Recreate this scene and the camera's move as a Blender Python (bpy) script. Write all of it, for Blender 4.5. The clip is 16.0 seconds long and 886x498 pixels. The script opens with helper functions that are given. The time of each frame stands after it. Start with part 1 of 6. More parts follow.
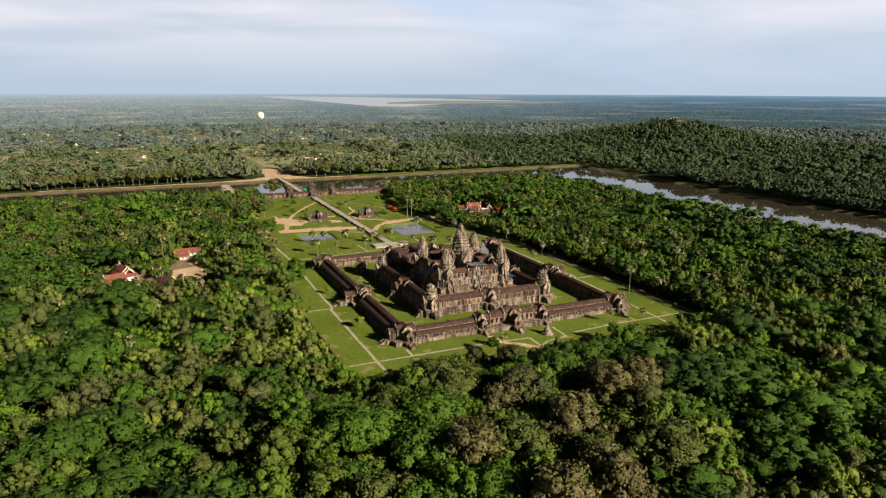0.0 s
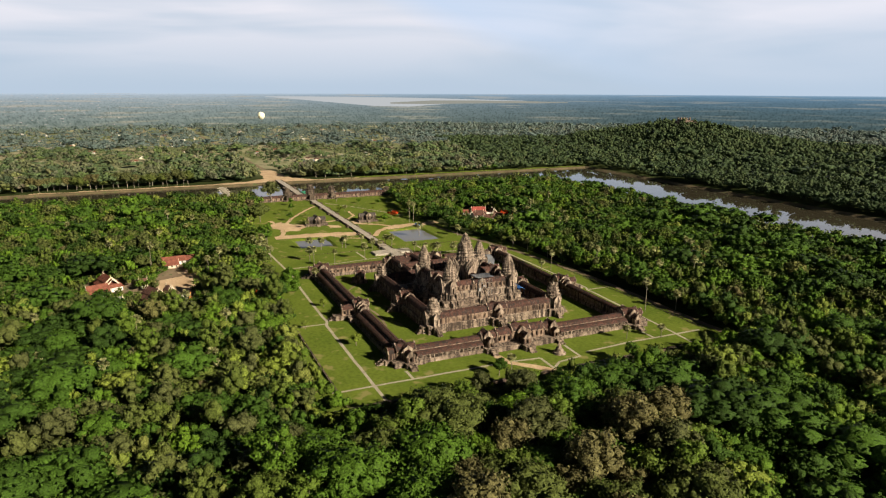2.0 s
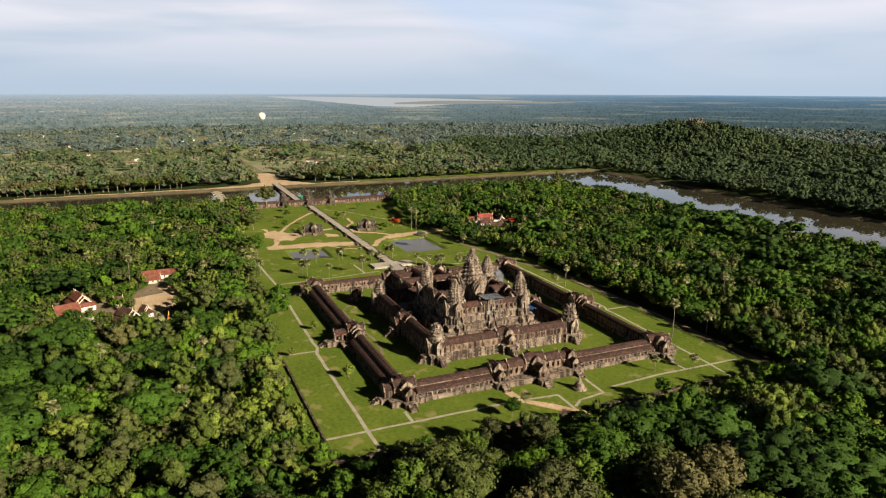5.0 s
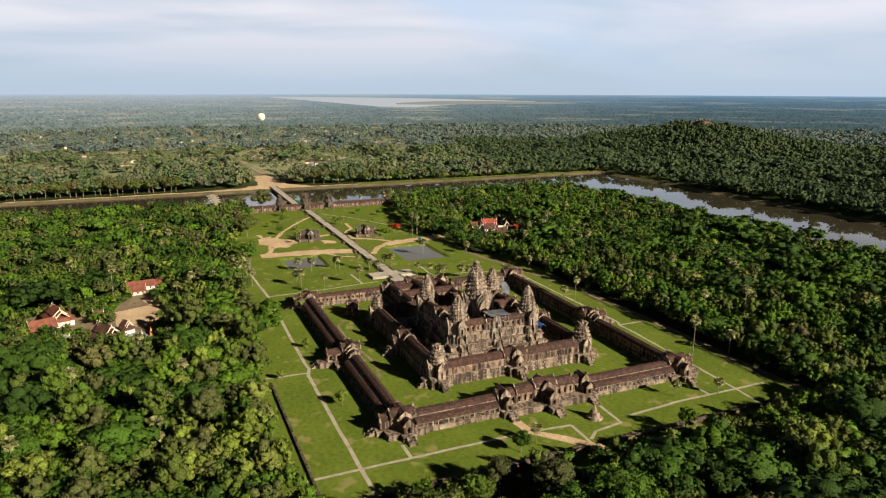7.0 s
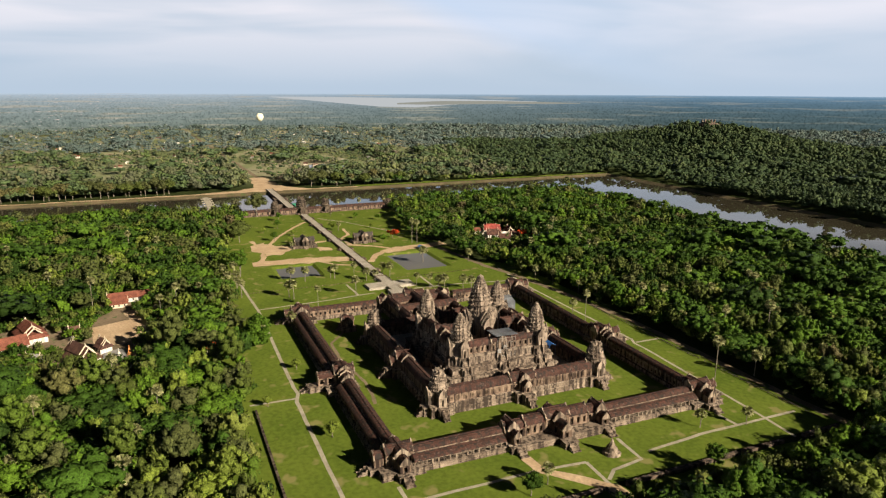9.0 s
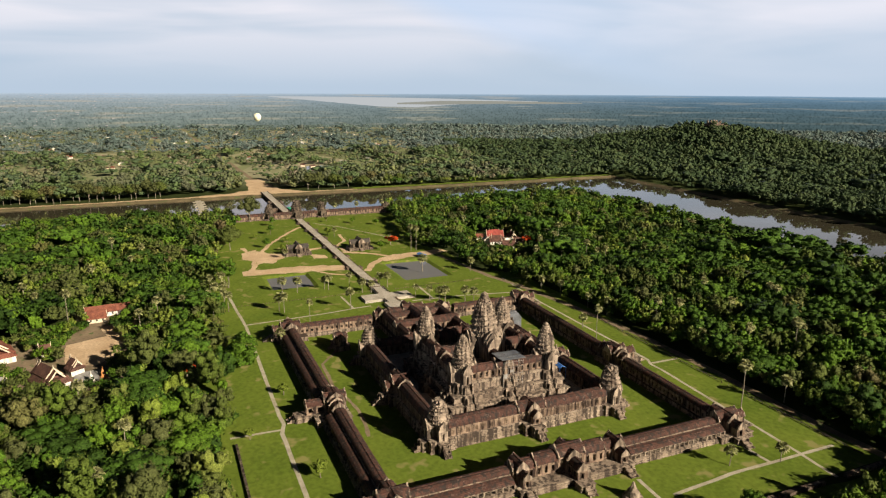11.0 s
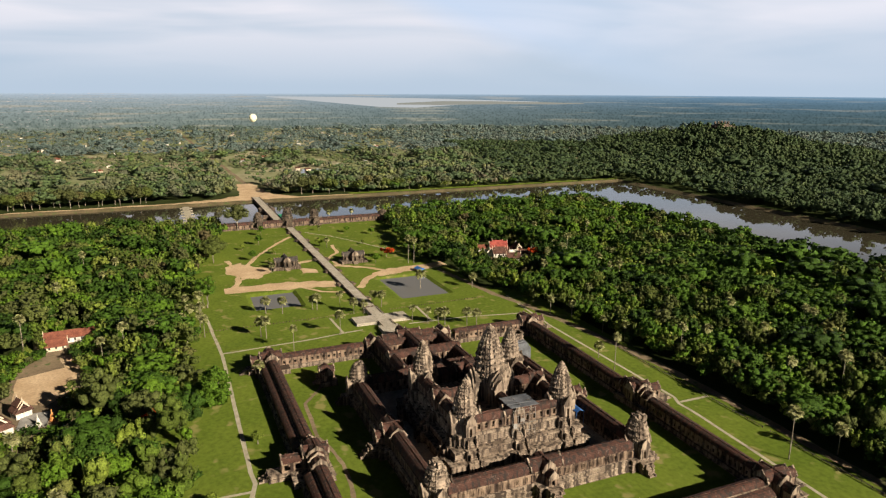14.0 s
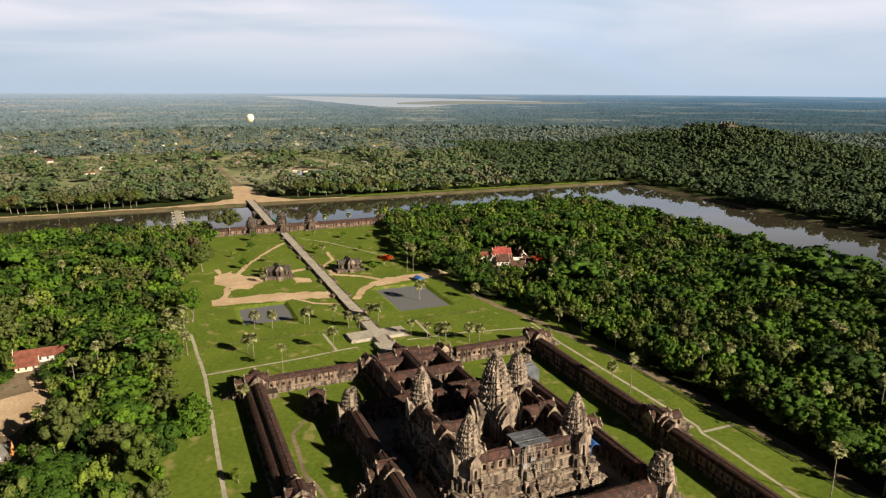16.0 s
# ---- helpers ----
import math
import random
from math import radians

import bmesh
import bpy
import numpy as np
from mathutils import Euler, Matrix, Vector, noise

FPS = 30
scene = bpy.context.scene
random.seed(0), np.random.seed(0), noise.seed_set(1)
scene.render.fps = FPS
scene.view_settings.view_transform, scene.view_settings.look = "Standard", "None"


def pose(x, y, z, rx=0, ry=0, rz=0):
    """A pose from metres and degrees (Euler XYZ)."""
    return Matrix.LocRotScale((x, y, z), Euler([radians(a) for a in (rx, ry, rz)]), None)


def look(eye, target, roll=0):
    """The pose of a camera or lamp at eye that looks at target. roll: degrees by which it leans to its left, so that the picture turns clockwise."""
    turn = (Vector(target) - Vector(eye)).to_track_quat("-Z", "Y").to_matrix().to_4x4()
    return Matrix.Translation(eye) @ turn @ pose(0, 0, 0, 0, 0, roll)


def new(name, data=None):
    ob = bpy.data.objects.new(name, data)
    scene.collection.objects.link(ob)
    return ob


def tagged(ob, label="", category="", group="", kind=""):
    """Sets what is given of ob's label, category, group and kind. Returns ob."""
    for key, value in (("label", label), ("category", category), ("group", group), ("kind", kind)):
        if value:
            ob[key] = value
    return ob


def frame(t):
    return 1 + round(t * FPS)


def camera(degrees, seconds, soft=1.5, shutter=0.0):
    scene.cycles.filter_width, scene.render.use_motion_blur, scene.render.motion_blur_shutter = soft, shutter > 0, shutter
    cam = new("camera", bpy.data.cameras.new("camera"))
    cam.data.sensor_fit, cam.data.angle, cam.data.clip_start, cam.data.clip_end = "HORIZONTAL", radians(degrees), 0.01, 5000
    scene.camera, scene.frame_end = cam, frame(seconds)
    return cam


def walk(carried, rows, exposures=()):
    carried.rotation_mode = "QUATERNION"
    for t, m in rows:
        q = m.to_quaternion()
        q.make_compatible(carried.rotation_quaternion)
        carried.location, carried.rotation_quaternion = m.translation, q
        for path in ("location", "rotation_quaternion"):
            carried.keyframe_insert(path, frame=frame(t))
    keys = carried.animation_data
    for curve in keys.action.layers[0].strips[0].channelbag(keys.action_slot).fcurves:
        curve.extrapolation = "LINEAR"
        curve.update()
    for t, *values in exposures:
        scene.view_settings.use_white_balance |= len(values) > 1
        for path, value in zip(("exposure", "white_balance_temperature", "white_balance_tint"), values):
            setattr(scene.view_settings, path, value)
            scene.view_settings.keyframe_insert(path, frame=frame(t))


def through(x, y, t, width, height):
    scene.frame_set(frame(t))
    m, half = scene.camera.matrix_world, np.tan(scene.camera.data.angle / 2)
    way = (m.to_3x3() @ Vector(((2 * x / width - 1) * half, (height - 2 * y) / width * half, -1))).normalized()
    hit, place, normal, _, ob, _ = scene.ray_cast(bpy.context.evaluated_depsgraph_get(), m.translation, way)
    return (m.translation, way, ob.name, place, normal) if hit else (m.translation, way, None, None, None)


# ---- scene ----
cam = camera(66.8, 16.0, 1.22)
PATH = [
    (0, (524.541, -253.488, 173.685), (522.767, -252.688, 173.22), 0.2),
    (4, (455.497, -222.705, 172.667), (453.716, -221.922, 172.202), 0.2),
    (8, (389.699, -193.638, 172.376), (387.913, -192.867, 171.912), 0.2),
    (11.5, (330.805, -168.649, 172.254), (329.018, -167.88, 171.789), 0.3),
    (14.5, (281.695, -147.01, 172.999), (279.908, -146.242, 172.534), 0.3),
    (16, (257.893, -137.134, 172.92), (256.106, -136.367, 172.454), 0.3),
]
walk(cam, [(t, look(eye, target, roll)) for t, eye, target, roll in PATH], [(0, 1.05), (16, 1.05)])

# ---- light ----
SUN_AZ = radians(60)          # clockwise from north (+y), so east-north-east
SUN_EL = radians(25.5)
sun_from = Vector((math.sin(SUN_AZ) * math.cos(SUN_EL), math.cos(SUN_AZ) * math.cos(SUN_EL), math.sin(SUN_EL)))
sun_data = bpy.data.lights.new("sun", "SUN")
sun_data.energy, sun_data.angle, sun_data.color = 5.0, radians(0.5), (1.0, 0.87, 0.68)
sun = new("sun", sun_data)
sun.matrix_world = look(sun_from * 900, (0, 0, 0))

world = bpy.data.worlds.new("sky")
scene.world = world
world.use_nodes = True
wn, wl = world.node_tree.nodes, world.node_tree.links
wn.clear()
w_out = wn.new("ShaderNodeOutputWorld")
w_bg = wn.new("ShaderNodeBackground")
w_sky = wn.new("ShaderNodeTexSky")
w_sky.sky_type, w_sky.sun_disc = "NISHITA", False
w_sky.sun_elevation, w_sky.sun_rotation = SUN_EL, SUN_AZ
w_sky.air_density, w_sky.dust_density, w_sky.ozone_density = 1.0, 0.6, 1.5
w_bg.inputs["Strength"].default_value = 0.04
w_tc = wn.new("ShaderNodeTexCoord")
w_sep = wn.new("ShaderNodeSeparateXYZ")
wl.new(w_tc.outputs["Generated"], w_sep.inputs[0])


def w_math(op, a, b=None, c=None):
    n = wn.new("ShaderNodeMath")
    n.operation = op
    for i, v in enumerate((a, b, c)):
        if v is None:
            continue
        if isinstance(v, (int, float)):
            n.inputs[i].default_value = v
        else:
            wl.new(v, n.inputs[i])
    return n.outputs[0]


# thin stratus: noise on a flattened dome, stretched to long sheets towards the horizon
w_map = wn.new("ShaderNodeMapping")
w_map.inputs["Rotation"].default_value = (0, 0, radians(22))
w_map.inputs["Scale"].default_value = (1.1, 1.1, 8.0)
w_map.inputs["Location"].default_value = (0.35, 0.1, 0.6)
wl.new(w_tc.outputs["Generated"], w_map.inputs[0])
w_noise = wn.new("ShaderNodeTexNoise")
w_noise.inputs["Scale"].default_value, w_noise.inputs["Detail"].default_value = 1.5, 4.0
w_noise.inputs["Roughness"].default_value, w_noise.inputs["Distortion"].default_value = 0.45, 0.5
wl.new(w_map.outputs[0], w_noise.inputs["Vector"])
w_ramp = wn.new("ShaderNodeValToRGB")
w_ramp.color_ramp.elements[0].position, w_ramp.color_ramp.elements[1].position = 0.40, 0.58
wl.new(w_noise.outputs["Fac"], w_ramp.inputs[0])
w_low = wn.new("ShaderNodeMapRange")        # haze band: clouds melt into pale blue low down
w_low.inputs[1].default_value, w_low.inputs[2].default_value = 0.0, 0.11
w_low.inputs[3].default_value, w_low.inputs[4].default_value = 0.0, 1.0
wl.new(w_sep.outputs["Z"], w_low.inputs[0])
w_cloud = wn.new("ShaderNodeMix")
w_cloud.data_type = "RGBA"
w_cloud.inputs[6].default_value = (6.0, 7.3, 8.9, 1)
w_cloud.inputs[7].default_value = (10.6, 10.4, 11.2, 1)
wl.new(w_math("MULTIPLY", w_ramp.outputs[0], w_low.outputs[0]), w_cloud.inputs[0])
w_side = wn.new("ShaderNodeVectorMath")     # the cloud deck ends along a slanting edge; thin blue beyond it
w_side.operation = "DOT_PRODUCT"
wl.new(w_tc.outputs["Generated"], w_side.inputs[0])
w_side.inputs[1].default_value = (0.397, 0.918, 0)
w_edge = w_math("MULTIPLY_ADD", w_side.outputs["Value"], 0.36, w_sep.outputs["Z"])
w_edge = w_math("ADD", w_edge, w_math("MULTIPLY_ADD", w_noise.outputs["Fac"], 0.07, -0.118))
w_gap = wn.new("ShaderNodeMapRange")
w_gap.inputs[1].default_value, w_gap.inputs[2].default_value = 0.0, 0.035
wl.new(w_edge, w_gap.inputs[0])
w_veil = wn.new("ShaderNodeMapRange")
w_veil.inputs[1].default_value, w_veil.inputs[2].default_value = 0.0, 0.35
w_veil.inputs[3].default_value, w_veil.inputs[4].default_value = 0.7, 0.12
wl.new(w_side.outputs["Value"], w_veil.inputs[0])
w_blue = wn.new("ShaderNodeMix")
w_blue.data_type = "RGBA"
w_blue.inputs[7].default_value = (6.7, 8.5, 11.2, 1)
wl.new(w_math("MULTIPLY", w_gap.outputs[0], w_veil.outputs[0]), w_blue.inputs[0])
wl.new(w_cloud.outputs[2], w_blue.inputs[6])
w_high = wn.new("ShaderNodeMapRange")       # above the veil the unseen sky is dimmed to keep shade deep
w_high.inputs[1].default_value, w_high.inputs[2].default_value = 0.17, 0.25
w_high.inputs[3].default_value, w_high.inputs[4].default_value = 1.0, 0.0
wl.new(w_sep.outputs["Z"], w_high.inputs[0])
w_mix = wn.new("ShaderNodeMix")
w_mix.data_type = "RGBA"
wl.new(w_high.outputs[0], w_mix.inputs[0])
w_dim = wn.new("ShaderNodeVectorMath")
w_dim.operation = "SCALE"
w_dim.inputs["Scale"].default_value = 0.1
wl.new(w_sky.outputs[0], w_dim.inputs[0])
wl.new(w_dim.outputs[0], w_mix.inputs[6])
wl.new(w_blue.outputs[2], w_mix.inputs[7])
wl.new(w_mix.outputs[2], w_bg.inputs["Color"])
wl.new(w_bg.outputs[0], w_out.inputs["Surface"])

# ---- materials ----


def mat(name, dark, light, scale=0.3, rough=0.9, fine=None, contrast=0.5, bump=0.3, streak=None, courses=0.0, spec=0.2, vary=0.0, spots=None):
    """Two scales of noise between two colours; streak: a colour that runs down in long stains; courses: metres between joints."""
    m = bpy.data.materials.new(name)
    m.use_nodes = True
    n, l = m.node_tree.nodes, m.node_tree.links
    p = n["Principled BSDF"]
    p.inputs["Roughness"].default_value = rough
    p.inputs["Specular IOR Level"].default_value = spec
    tc = n.new("ShaderNodeTexCoord")
    vec = tc.outputs["Object"]
    if vary:
        oi = n.new("ShaderNodeObjectInfo")
        add = n.new("ShaderNodeVectorMath")
        add.operation = "MULTIPLY_ADD"
        l.new(oi.outputs["Random"], add.inputs[0])
        add.inputs[1].default_value = (vary, vary * 0.7, vary * 1.3)
        l.new(vec, add.inputs[2])
        vec = add.outputs[0]

    def noise_at(s, detail=4.0, stretch=None):
        t = n.new("ShaderNodeTexNoise")
        t.inputs["Scale"].default_value, t.inputs["Detail"].default_value = s, detail
        src = vec
        if stretch:
            mp = n.new("ShaderNodeMapping")
            mp.inputs["Scale"].default_value = stretch
            l.new(vec, mp.inputs[0])
            src = mp.outputs[0]
        l.new(src, t.inputs["Vector"])
        return t.outputs["Fac"]

    def blend(fac, a, b, kind="MIX"):
        mx = n.new("ShaderNodeMix")
        mx.data_type, mx.blend_type = "RGBA", kind
        for v, i in ((fac, 0), (a, 6), (b, 7)):
            if isinstance(v, (int, float)):
                mx.inputs[i].default_value = v
            elif isinstance(v, tuple):
                mx.inputs[i].default_value = (*v, 1)
            else:
                l.new(v, mx.inputs[i])
        return mx.outputs[2]

    def ramp(fac, a, b):
        r = n.new("ShaderNodeMapRange")
        r.inputs[1].default_value, r.inputs[2].default_value = a, b
        l.new(fac, r.inputs[0])
        return r.outputs[0]

    big = noise_at(scale, 5.0)
    small = noise_at(fine or scale * 9, 3.0)
    col = blend(ramp(big, 0.5 - contrast * 0.4, 0.5 + contrast * 0.4), dark, light)
    col = blend(0.55, col, blend(ramp(small, 0.3, 0.7), (0.45, 0.45, 0.45), (1.0, 1.0, 1.0)), "MULTIPLY")
    if streak:
        st = noise_at(1.0, 4.0, (0.55, 0.55, 0.07))
        col = blend(ramp(st, 0.45, 0.60), col, streak)
    if spots:
        col = blend(ramp(noise_at(scale * 3.1, 2.0), 0.60, 0.68), col, spots)
    height = small
    if courses:
        wv = n.new("ShaderNodeTexWave")
        wv.wave_type, wv.bands_direction, wv.wave_profile = "BANDS", "Z", "SAW"
        wv.inputs["Scale"].default_value = 0.314 / courses
        wv.inputs["Distortion"].default_value = 0.3
        l.new(vec, wv.inputs["Vector"])
        col = blend(ramp(wv.outputs["Fac"], 0.0, 0.25), tuple(c * 0.5 for c in dark), col)
    l.new(col, p.inputs["Base Color"])
    if bump:
        bp = n.new("ShaderNodeBump")
        bp.inputs["Strength"].default_value, bp.inputs["Distance"].default_value = bump, 0.3
        l.new(height, bp.inputs["Height"])
        l.new(bp.outputs[0], p.inputs["Normal"])
    return m


def leaf_mat(name, colours, through=0.05):
    """Foliage: hue by the tree's own tint, brightness by each leaf clump."""
    m = bpy.data.materials.new(name)
    m.use_nodes = True
    n, l = m.node_tree.nodes, m.node_tree.links
    p = n["Principled BSDF"]
    p.inputs["Roughness"].default_value, p.inputs["Specular IOR Level"].default_value = 0.6, 0.08
    at = n.new("ShaderNodeAttribute")
    at.attribute_name = "tint"
    r = n.new("ShaderNodeValToRGB")
    while len(r.color_ramp.elements) < len(colours):
        r.color_ramp.elements.new(0.5)
    for i, c in enumerate(colours):
        r.color_ramp.elements[i].position = i / (len(colours) - 1)
        r.color_ramp.elements[i].color = (*c, 1)
    l.new(at.outputs["Fac"], r.inputs[0])
    g = n.new("ShaderNodeNewGeometry")
    mr = n.new("ShaderNodeMapRange")
    mr.inputs[3].default_value, mr.inputs[4].default_value = 0.8, 1.18
    l.new(g.outputs["Random Per Island"], mr.inputs[0])
    mx = n.new("ShaderNodeVectorMath")
    mx.operation = "SCALE"
    l.new(r.outputs[0], mx.inputs[0])
    l.new(mr.outputs[0], mx.inputs["Scale"])
    tc = n.new("ShaderNodeTexCoord")
    gr = n.new("ShaderNodeTexNoise")
    gr.inputs["Scale"].default_value, gr.inputs["Detail"].default_value = 1.3, 4.0
    l.new(tc.outputs["Object"], gr.inputs["Vector"])
    gm = n.new("ShaderNodeMapRange")
    gm.inputs[1].default_value, gm.inputs[2].default_value = 0.32, 0.68
    gm.inputs[3].default_value, gm.inputs[4].default_value = 0.56, 1.58
    l.new(gr.outputs["Fac"], gm.inputs[0])
    m2 = n.new("ShaderNodeVectorMath")
    m2.operation = "SCALE"
    l.new(mx.outputs[0], m2.inputs[0])
    l.new(gm.outputs[0], m2.inputs["Scale"])
    mx = m2
    l.new(mx.outputs[0], p.inputs["Base Color"])
    bp = n.new("ShaderNodeBump")
    bp.inputs["Strength"].default_value, bp.inputs["Distance"].default_value = 0.9, 1.0
    l.new(gr.outputs["Fac"], bp.inputs["Height"])
    l.new(bp.outputs[0], p.inputs["Normal"])
    tr = n.new("ShaderNodeBsdfTranslucent")
    l.new(mx.outputs[0], tr.inputs["Color"])
    mix = n.new("ShaderNodeMixShader")
    mix.inputs[0].default_value = through
    l.new(p.outputs[0], mix.inputs[1])
    l.new(tr.outputs[0], mix.inputs[2])
    l.new(mix.outputs[0], n["Material Output"].inputs["Surface"])
    return m


M_WALL = mat("weathered_sandstone", (0.06, 0.037, 0.028), (0.37, 0.27, 0.195), 0.16, 0.92, 1.7, 0.75, 0.5, (0.026, 0.017, 0.014), 0.0, vary=40)
M_BASE = mat("plinth_sandstone", (0.075, 0.05, 0.037), (0.46, 0.37, 0.285), 0.12, 0.92, 1.2, 0.7, 0.5, (0.04, 0.03, 0.024), 0.9, vary=40)
M_ROOF = mat("dark_vault_stone", (0.036, 0.017, 0.013), (0.118, 0.055, 0.041), 0.2, 0.85, 2.2, 0.7, 0.5, (0.025, 0.02, 0.018), 0.55, vary=30, spots=(0.1, 0.066, 0.053))
M_TOWER = mat("tower_sandstone", (0.085, 0.06, 0.046), (0.48, 0.385, 0.295), 0.22, 0.93, 1.9, 0.7, 0.6, (0.055, 0.042, 0.033), 0.0, vary=40)
M_GLOOM = mat("gloomy_weathered_stone", (0.045, 0.034, 0.026), (0.2, 0.155, 0.115), 0.2, 0.95, 1.7, 0.7, 0.5, (0.025, 0.02, 0.016), 0.0, vary=30)
# Blackened stone; also dark panels that replace the shade in doorways.
M_DARK = mat("blackened_stone_and_openings", (0.03, 0.027, 0.025), (0.10, 0.085, 0.075), 0.25, 0.95, 1.5, 0.6, 0.5, vary=20)
M_LATERITE = mat("laterite_blocks", (0.09, 0.06, 0.045), (0.27, 0.2, 0.15), 0.2, 0.95, 1.5, 0.6, 0.6, (0.04, 0.035, 0.03), 0.5, vary=20)
M_PAVE = mat("sandstone_paving", (0.3, 0.27, 0.22), (0.5, 0.45, 0.38), 0.15, 0.9, 1.1, 0.6, 0.2, spots=(0.22, 0.2, 0.17))
M_PATH = mat("pale_path", (0.3, 0.265, 0.2), (0.46, 0.42, 0.33), 0.2, 0.95, 2.0, 0.5, 0.1)
M_SAND = mat("trodden_sand", (0.42, 0.29, 0.17), (0.62, 0.46, 0.3), 0.06, 0.95, 0.6, 0.6, 0.1)
M_DIRT = mat("brown_earth", (0.13, 0.095, 0.06), (0.3, 0.23, 0.15), 0.05, 0.95, 0.5, 0.7, 0.1, spots=(0.09, 0.11, 0.04))
# a darker brown earth with green spots for the moat bank
M_BANK = mat("dark_bank_earth", (0.07, 0.06, 0.03), (0.17, 0.13, 0.075), 0.04, 0.95, 0.4, 0.7, 0.1, spots=(0.07, 0.09, 0.03))
M_GRASS = mat("mown_grass", (0.075, 0.12, 0.014), (0.158, 0.2, 0.03), 0.028, 0.95, 0.4, 0.95, 0.15, spots=(0.195, 0.185, 0.065), spec=0.05)
M_BARK = mat("pale_bark", (0.12, 0.1, 0.075), (0.34, 0.3, 0.24), 0.5, 0.9, 4.0)
M_TILE = mat("red_roof_tiles", (0.13, 0.045, 0.03), (0.27, 0.1, 0.065), 0.3, 0.8, 2.0, 0.5, 0.3, courses=0.35)
M_BROWNTILE = mat("brown_roof_tiles", (0.06, 0.032, 0.026), (0.15, 0.075, 0.055), 0.3, 0.8, 2.0, 0.5, 0.3, courses=0.35)
M_REDTIN = mat("red_sheet_roof", (0.2, 0.04, 0.035), (0.36, 0.085, 0.065), 0.3, 0.6, 2.0, 0.4)
M_WHITE = mat("white_plaster", (0.6, 0.57, 0.5), (0.8, 0.78, 0.72), 0.3, 0.85, 2.0, 0.4, streak=(0.4, 0.37, 0.32))
M_CREAM = mat("cream_trim", (0.55, 0.45, 0.33), (0.72, 0.62, 0.48), 0.5, 0.8)
M_CONC = mat("grey_concrete", (0.2, 0.19, 0.18), (0.36, 0.35, 0.33), 0.2, 0.9)
M_TARP = mat("grey_tarpaulin", (0.05, 0.055, 0.065), (0.16, 0.17, 0.19), 0.25, 0.45, 1.0, 0.7, 0.6, spec=0.5)
M_BLUE = mat("blue_tarpaulin", (0.03, 0.12, 0.4), (0.06, 0.2, 0.55), 0.3, 0.45, 1.5, 0.5, 0.4, spec=0.5)
M_GREEN = mat("green_netting", (0.03, 0.25, 0.13), (0.07, 0.4, 0.22), 0.4, 0.7)
M_STEEL = mat("galvanised_tube", (0.45, 0.46, 0.48), (0.7, 0.7, 0.72), 1.0, 0.4, spec=0.6)
M_ORANGE = mat("orange_paint", (0.5, 0.2, 0.06), (0.65, 0.32, 0.12), 0.5, 0.7)
M_BALLOON = mat("yellow_balloon_fabric", (0.84, 0.8, 0.56), (0.9, 0.88, 0.68), 0.05, 0.6, 0.3, 0.4, 0.0)
M_LEAF = leaf_mat("broadleaf_foliage", [(0.021, 0.043, 0.007), (0.039, 0.08, 0.009), (0.074, 0.134, 0.011), (0.062, 0.083, 0.016), (0.06, 0.068, 0.024), (0.13, 0.172, 0.024), (0.085, 0.072, 0.034)])
# Distant leaf colours have haze painted in: paler first, then bluer.
M_FAR = leaf_mat("haze_paled_foliage", [(0.048, 0.07, 0.036), (0.062, 0.092, 0.038), (0.08, 0.115, 0.038), (0.088, 0.1, 0.05), (0.085, 0.092, 0.058), (0.125, 0.142, 0.052), (0.115, 0.1, 0.07)], 0.06)
M_HAZY = leaf_mat("haze_blued_foliage", [(0.065, 0.092, 0.085), (0.075, 0.105, 0.095), (0.088, 0.118, 0.1), (0.1, 0.118, 0.105), (0.12, 0.138, 0.115)], 0.05)
# Dark hill foliage; on the north woods it puts shade into the colour.
M_HILL = leaf_mat("hill_and_dimmed_north_foliage", [(0.028, 0.046, 0.02), (0.04, 0.06, 0.024), (0.058, 0.078, 0.032)], 0.05)
M_PALM = leaf_mat("palm_fronds", [(0.14, 0.155, 0.05), (0.22, 0.225, 0.095), (0.34, 0.33, 0.18)], 0.2)
M_FLAME = leaf_mat("flame_tree_blossom", [(0.4, 0.05, 0.015), (0.55, 0.09, 0.02)], 0.2)

M_WATER = bpy.data.materials.new("still_brown_water")
M_WATER.use_nodes = True
_n, _l = M_WATER.node_tree.nodes, M_WATER.node_tree.links
_p = _n["Principled BSDF"]
_p.inputs["Base Color"].default_value = (0.04, 0.036, 0.024, 1)
_p.inputs["Roughness"].default_value, _p.inputs["IOR"].default_value = 0.02, 1.33
_t = _n.new("ShaderNodeTexNoise")
_t.inputs["Scale"].default_value, _t.inputs["Detail"].default_value = 0.25, 4.0
_b = _n.new("ShaderNodeBump")
_b.inputs["Strength"].default_value, _b.inputs["Distance"].default_value = 0.02, 0.3
_tc = _n.new("ShaderNodeTexCoord")
_l.new(_tc.outputs["Object"], _t.inputs["Vector"])
_l.new(_t.outputs["Fac"], _b.inputs["Height"])
_l.new(_b.outputs[0], _p.inputs["Normal"])

# Murky water, its base colour lightened to stand in for reflected sky.
M_POND = M_WATER.copy()
M_POND.name = "murky_pond_with_painted_sky"
M_POND.node_tree.nodes["Principled BSDF"].inputs["Base Color"].default_value = (0.15, 0.15, 0.155, 1)

# ---- mesh tools ----


